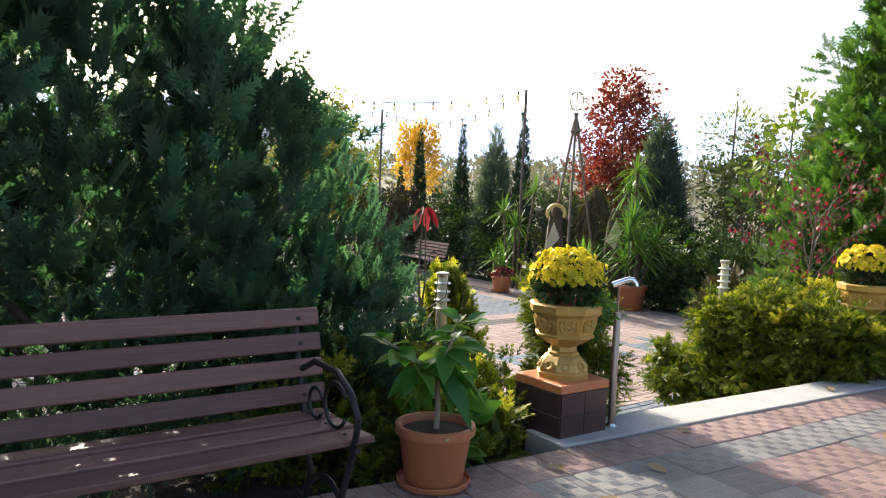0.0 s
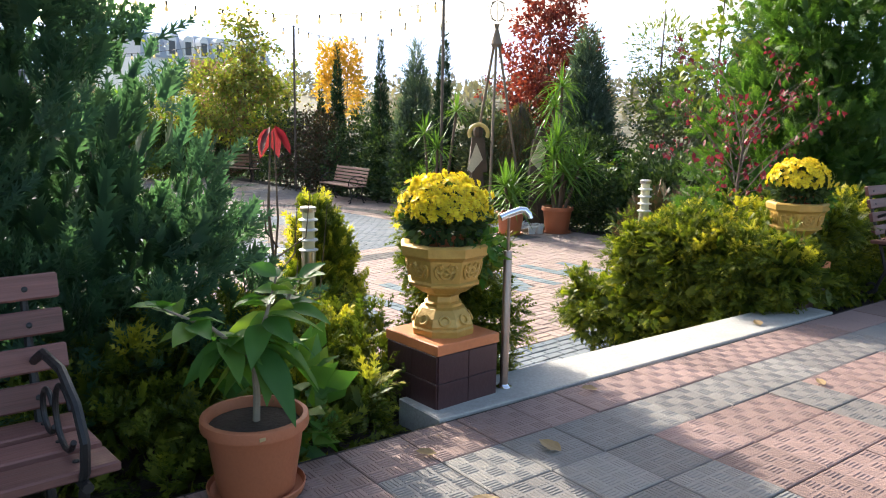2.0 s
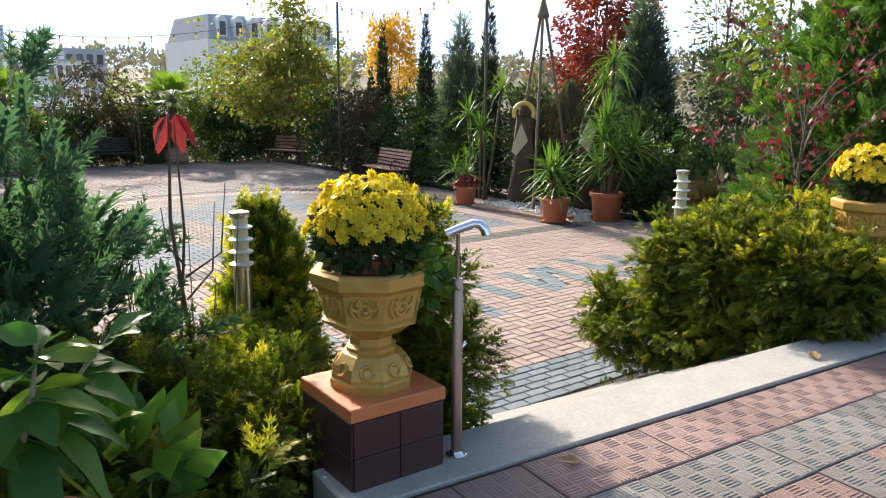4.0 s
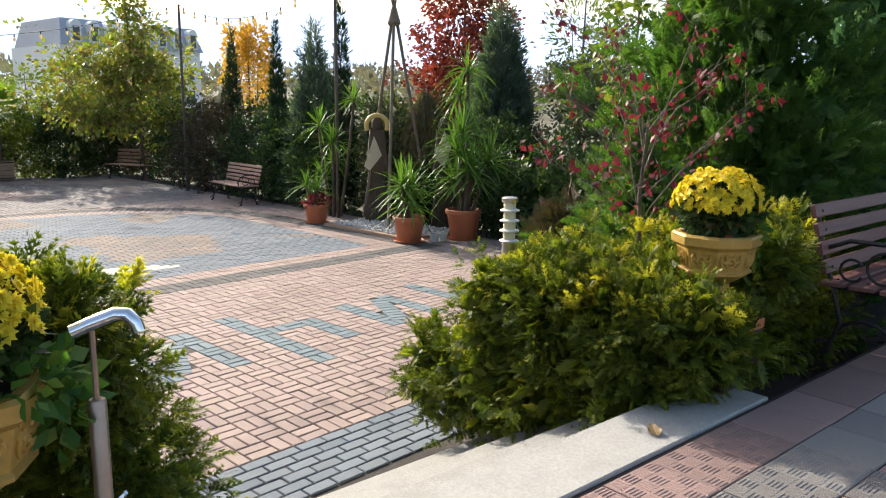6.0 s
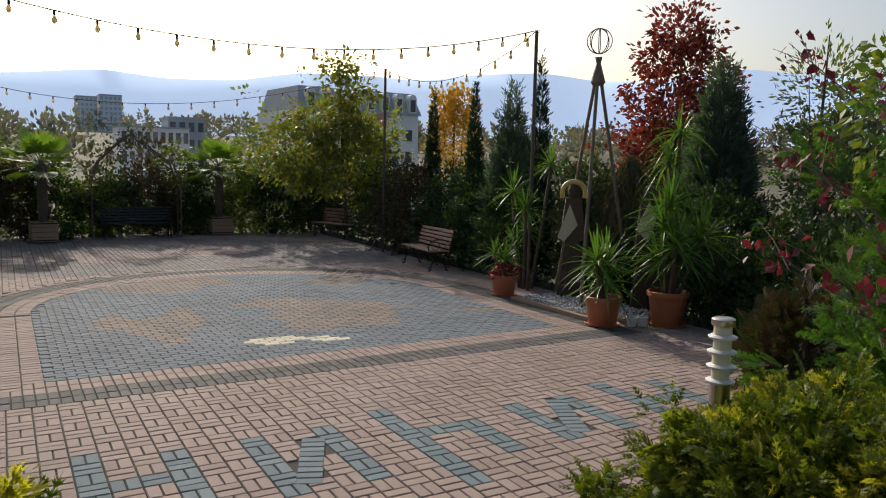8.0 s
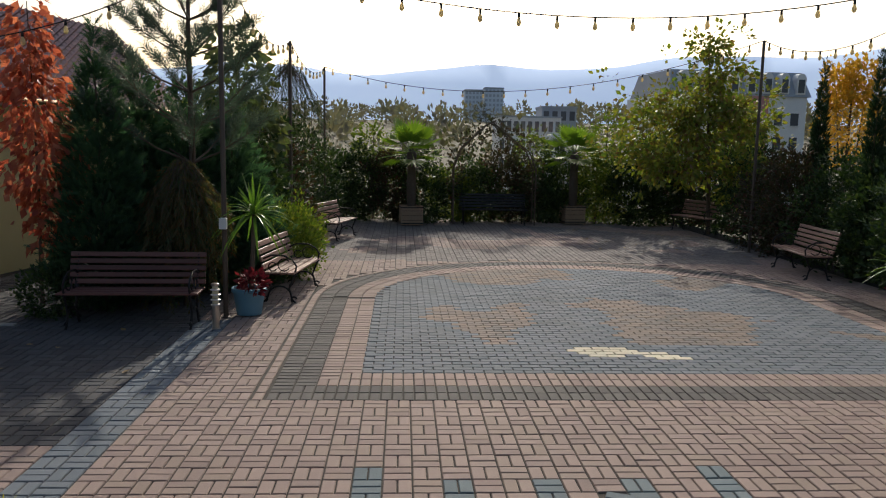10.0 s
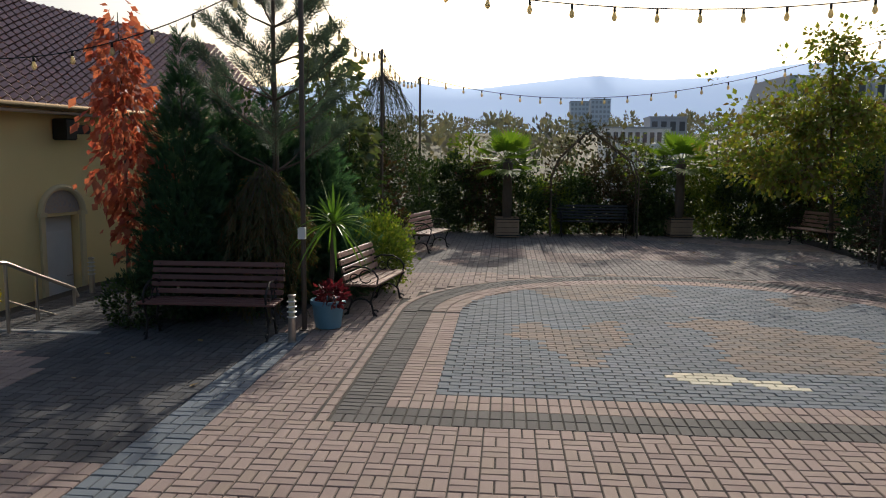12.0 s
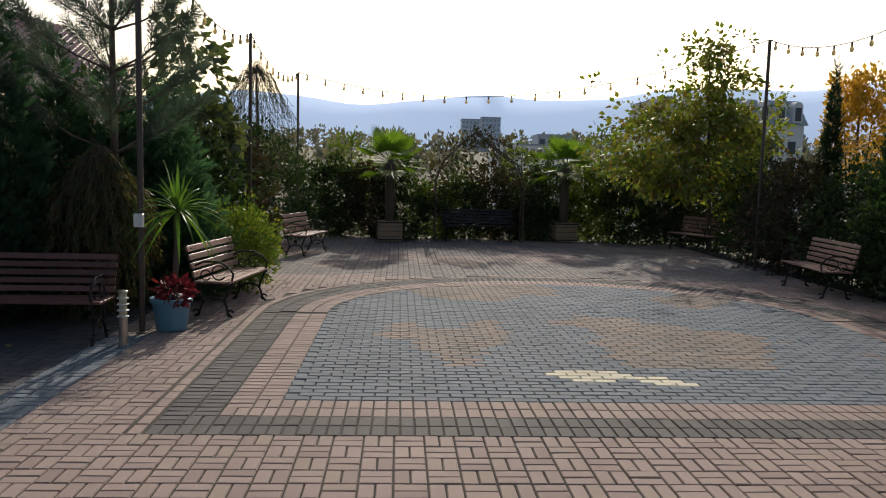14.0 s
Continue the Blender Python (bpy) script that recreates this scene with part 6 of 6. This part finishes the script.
def stair_rail():
    t = thing("stair_railing", "stainless railing of stairs going down to the house", "railing", pose(0, 0, 0))
    tops = [Vector((-4.45, 2.55, 0.84)), Vector((-4.5, 3.2, 0.60)), Vector((-4.6, 4.2, 0.25))]
    for p in tops:
        part("post", Build().tube([(p.x, p.y, p.z - 1.0), p], 0.022, 10), M["steel"], t, soft=True)
    part("handrail", Build().tube([(-4.43, 2.3, 0.80), (-4.43, 2.42, 0.86), *tops, (-4.61, 4.3, 0.12)], 0.026, 10), M["steel"], t, soft=True)
    part("lower_rail", Build().tube([p - Vector((0, 0, 0.45)) for p in tops], 0.012, 8), M["steel"], t, soft=True)


stair_rail()
bollard((-4.9, 5.2, -0.8), 1.35, "steel bollard lamp by the house door")
tagged(part("landing", Build().box((-6.2, 2.7, -1.3), (-3.3, 8.5, -0.82), 0.01).box((-5.6, 2.62, -0.9), (-3.4, 2.72, 0.015), 0.005), M["concrete"]), "concrete landing in front of the house", "landing", kind="structure")
pot("flower_pot", "brown pot of yellow chrysanthemums by the railing", (-4.95, 2.75, 0.0), 0.2, 0.32, "plinth", False)
plant("chrysanthemum", "small yellow chrysanthemums in a brown pot", "flowers", (-4.95, 2.75, 0.3), [(0, 0, 0.1, 0.22, 0.22, 0.14)], 260, LEAF, 0.06, "mum")


# ---- distance ----
def apartment():
    t = thing("apartment_building", "pale apartment house with a dark mansard roof", "building", pose(33.8, 88, -5.8, 0, 0, 4) @ Matrix.Diagonal((0.8, 1, 0.97, 1)))
    W, H1 = 23.0, 15.2
    part("wall", Build().box((0, 0, 0), (8.4, 14, H1)), M["far_wall"], t)
    part("wall", Build().box((8.42, -0.6, 0), (16.2, 14, H1)), M["far_red"], t, "brick-red bay")
    part("wall", Build().box((16.22, 0, 0), (W, 14, H1)), M["far_wall"], t)
    r = Build()
    for x0 in (0.0, 9.0, 16.0):
        x1 = x0 + (7.5 if x0 else 8.0)
        r.add([(x0, -0.3, H1), (x1, -0.3, H1), (x1, 13, H1), (x0, 13, H1), (x0 + 0.9, 1.2, H1 + 3.2), (x1 - 0.9, 1.2, H1 + 3.2), (x1 - 0.9, 12, H1 + 3.2), (x0 + 0.9, 12, H1 + 3.2)], [(0, 1, 5, 4), (1, 2, 6, 5), (2, 3, 7, 6), (3, 0, 4, 7), (4, 5, 6, 7)])
    part("roof", r, M["far_roof"], t, "dark slate mansard roof")
    for i in range(8):
        for k in range(4):
            x, z = 1.2 + 2.75 * i, 2.2 + 3.1 * k
            wd = part("window", Build().box((x, -0.06, z), (x + 1.3, 0.02, z + 1.6)), M["far_glass"], t)
            part("sill", Build().box((x - 0.1, -0.25, z - 0.15), (x + 1.4, 0.0, z)), M["white_paint"], wd)
        x = 1.6 + 2.75 * i
        dm = part("dormer", Build().box((x, -0.35, H1 + 0.3), (x + 1.5, 1.2, H1 + 2.2)).tube([(x + 0.75, -0.38, H1 + 2.2), (x + 0.75, 1.2, H1 + 2.2)], 0.8, 12), M["far_wall"], t)
        part("pane", Build().box((x + 0.25, -0.42, H1 + 0.5), (x + 1.25, -0.36, H1 + 2.2)), M["far_glass"], dm)
    for x0, x1 in ((0.6, 7.2), (9.6, 15.8)):
        bl = part("balcony", Build().box((x0, -1.3, 11.5), (x1, 0, 11.7)).box((x0, -1.3, 12.5), (x1, -1.2, 12.6)), M["far_wall"], t)
        for k in range(22):
            part("baluster", Build().box((x0 + (x1 - x0) * k / 22, -1.28, 11.7), (x0 + (x1 - x0) * k / 22 + 0.1, -1.2, 12.5)), M["white_paint"], bl)


# aerial haze is mixed into the far wall and roof base colours
M["far_wall"] = plain("hazy_pale_render", [(0.80, 0.79, 0.78), (0.86, 0.85, 0.84)], 0.85, 0, 0.3, 5, 0.1, 0.2)
M["far_red"] = plain("red_render", [(0.55, 0.25, 0.23), (0.62, 0.31, 0.28)], 0.85, 0, 0.3, 5, 0.1, 0.2)
M["far_roof"] = plain("hazy_slate_roof", [(0.36, 0.39, 0.44), (0.44, 0.47, 0.52)], 0.7, 0, 0.5, 4, 0.1)
M["far_glass"] = plain("far_window_glass", [(0.05, 0.06, 0.08), (0.09, 0.10, 0.12)], 0.15, 0, 0.5, 4, 0.02, 0.1)
# tower walls and windows have distance haze painted into their pale blue tones
M["tower_wall"] = plain("hazy_concrete", [(0.66, 0.72, 0.80), (0.72, 0.78, 0.86)], 0.9, 0, 0.05, 1, 0.05, 0.15)
M["tower_window"] = plain("hazy_window", [(0.40, 0.45, 0.52), (0.44, 0.49, 0.56)], 0.5, 0, 0.05, 1, 0.02, 0.1)
apartment()


def slab_block(at, size, rows, cols, wall, label):
    t = thing("office_block", label, "building", pose(*at))
    sx, sy, sz = size
    part("wall", Build().box((-sx / 2, 0, 0), (sx / 2, sy, sz)), M[wall], t)
    part("roof", Build().box((-sx / 2 - 0.2, -0.2, sz), (sx / 2 + 0.2, sy + 0.2, sz + sz * 0.02)), M["far_roof"], t)
    for i in range(cols):
        for k in range(rows):
            w, h = sx / cols, sz / rows
            part("window", Build().box((-sx / 2 + w * (i + 0.2), -0.08, h * (k + 0.25)), (-sx / 2 + w * (i + 0.8), 0.02, h * (k + 0.8))), M["tower_window" if wall == "tower_wall" else "far_glass"], t)


slab_block((29.5, 165, -8), (14, 12, 16.5), 4, 9, "far_wall", "white flat-roofed office block in the valley")
slab_block((37, 170, -8), (8, 8, 19), 5, 4, "far_roof", "dark block behind a white office building")
slab_block((60, 640, -5), (15, 15, 52), 14, 5, "tower_wall", "hazy grey tower block far off")
slab_block((77, 640, -5), (16, 15, 54), 14, 5, "tower_wall", "hazy grey tower block far off")


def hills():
    """Wooded ridges on the skyline, a glowing backdrop with haze in its colour."""
    m, nt, b = material("hazy_forest_glow", 1.0)
    # the blue is distance haze painted over the forest
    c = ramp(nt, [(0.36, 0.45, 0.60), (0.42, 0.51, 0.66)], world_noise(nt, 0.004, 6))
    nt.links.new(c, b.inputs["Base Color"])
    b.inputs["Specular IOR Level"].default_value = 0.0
    # emission adds the brightness of lit haze; the hills are no light source
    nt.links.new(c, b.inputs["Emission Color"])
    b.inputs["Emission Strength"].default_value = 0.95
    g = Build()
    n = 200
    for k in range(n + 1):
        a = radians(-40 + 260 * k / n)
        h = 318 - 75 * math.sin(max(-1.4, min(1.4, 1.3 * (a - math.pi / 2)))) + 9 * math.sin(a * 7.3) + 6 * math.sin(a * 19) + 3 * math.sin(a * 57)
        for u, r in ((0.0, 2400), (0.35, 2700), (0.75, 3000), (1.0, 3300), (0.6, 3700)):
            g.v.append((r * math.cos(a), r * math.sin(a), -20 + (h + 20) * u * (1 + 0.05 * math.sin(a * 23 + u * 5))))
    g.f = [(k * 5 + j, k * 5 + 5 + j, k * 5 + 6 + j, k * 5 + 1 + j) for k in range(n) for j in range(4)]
    tagged(part("backdrop", g, m, soft=True), "wooded hills on the skyline, painted haze blue and glowing", "backdrop", kind="structure")


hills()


def far_woods(name, label, n, r0, r1, a0, a1, h, size, mat):
    a = np.radians(RNG.uniform(a0, a1, n))
    r = np.sqrt(RNG.uniform(r0 ** 2, r1 ** 2, n))
    pts, dirs, sz = [], [], []
    for ai, ri in zip(a, r):
        x, y = 2 + ri * math.cos(ai), 4 + ri * math.sin(ai)
        z = ground_height(x, y)
        hh = h * (0.6 + 0.6 * RNG.random())
        m = 150 if size < 2 else 46
        d = RNG.normal(size=(m, 3))
        d /= np.linalg.norm(d, axis=1, keepdims=True)
        pts.append(np.array([x, y, z + hh * 0.55]) + d * np.array([hh * 0.36, hh * 0.36, hh * 0.5]) * RNG.random((m, 1)) ** 0.4)
        dirs.append(d + np.array([0, 0, 0.4]))
        sz.append(np.full(m, size * hh / h) * (0.6 + 0.8 * RNG.random(m)))
    p, d, s = np.concatenate(pts), np.concatenate(dirs), np.concatenate(sz)
    tagged(part(name, scatter_mesh(name, LEAF, p, d, s), M[mat]), label, "woods", kind="stuff")


M["far_leaf"] = leafy("far_wood_leaves", [(0.09, 0.10, 0.06), (0.14, 0.12, 0.09), (0.08, 0.11, 0.065)], 0.2, 0.9)
# leaf colours paled and greyed to paint in the valley haze
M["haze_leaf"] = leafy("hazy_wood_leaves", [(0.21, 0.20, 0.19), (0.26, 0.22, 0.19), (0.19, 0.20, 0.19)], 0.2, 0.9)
far_woods("woods", "bare and green trees on the slope below", 300, 27, 110, 20, 165, 9.0, 0.45, "far_leaf")
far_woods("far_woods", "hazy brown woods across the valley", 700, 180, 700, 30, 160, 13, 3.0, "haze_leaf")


def fallen_leaves():
    """A few dry leaves lying about."""
    b = Build()
    big_leaf(b, (0, 0, 0), (0, 1, 0.02), 0.075, 0.022, -0.12, 0.15)
    me = b.mesh("fallen_leaf")
    me.materials.append(M["dry_leaf"])
    spots = [(0.5, -6.9, TERRACE + 0.008), (-0.2, -7.25, TERRACE + 0.008), (1.45, -7.6, TERRACE + 0.008), (-0.6, -6.95, TERRACE + 0.008), (-0.75, -7.3, TERRACE + 0.008), (2.3, -6.85, TERRACE + 0.012)]
    spots += [(RNG.uniform(5.5, 9.0), RNG.uniform(8.5, 14.5), 0.008) for _ in range(34)] + [(RNG.uniform(-3.4, -1.3), RNG.uniform(0.5, 2.6), 0.008) for _ in range(6)]
    for x, y, z in spots:
        ob = new("fallen_leaf", me)
        ob.matrix_basis = pose(x, y, z, 0, 0, RNG.uniform(0, 360)) @ Matrix.Scale(RNG.uniform(0.8, 1.5), 4)
        tagged(ob, "dry brown leaf lying on the paving", "leaf", "fallen leaves")


M["dry_leaf"] = leafy("dry_leaf", [(0.22, 0.15, 0.08), (0.32, 0.22, 0.11)], 0.2)
fallen_leaves()
lay_floor()
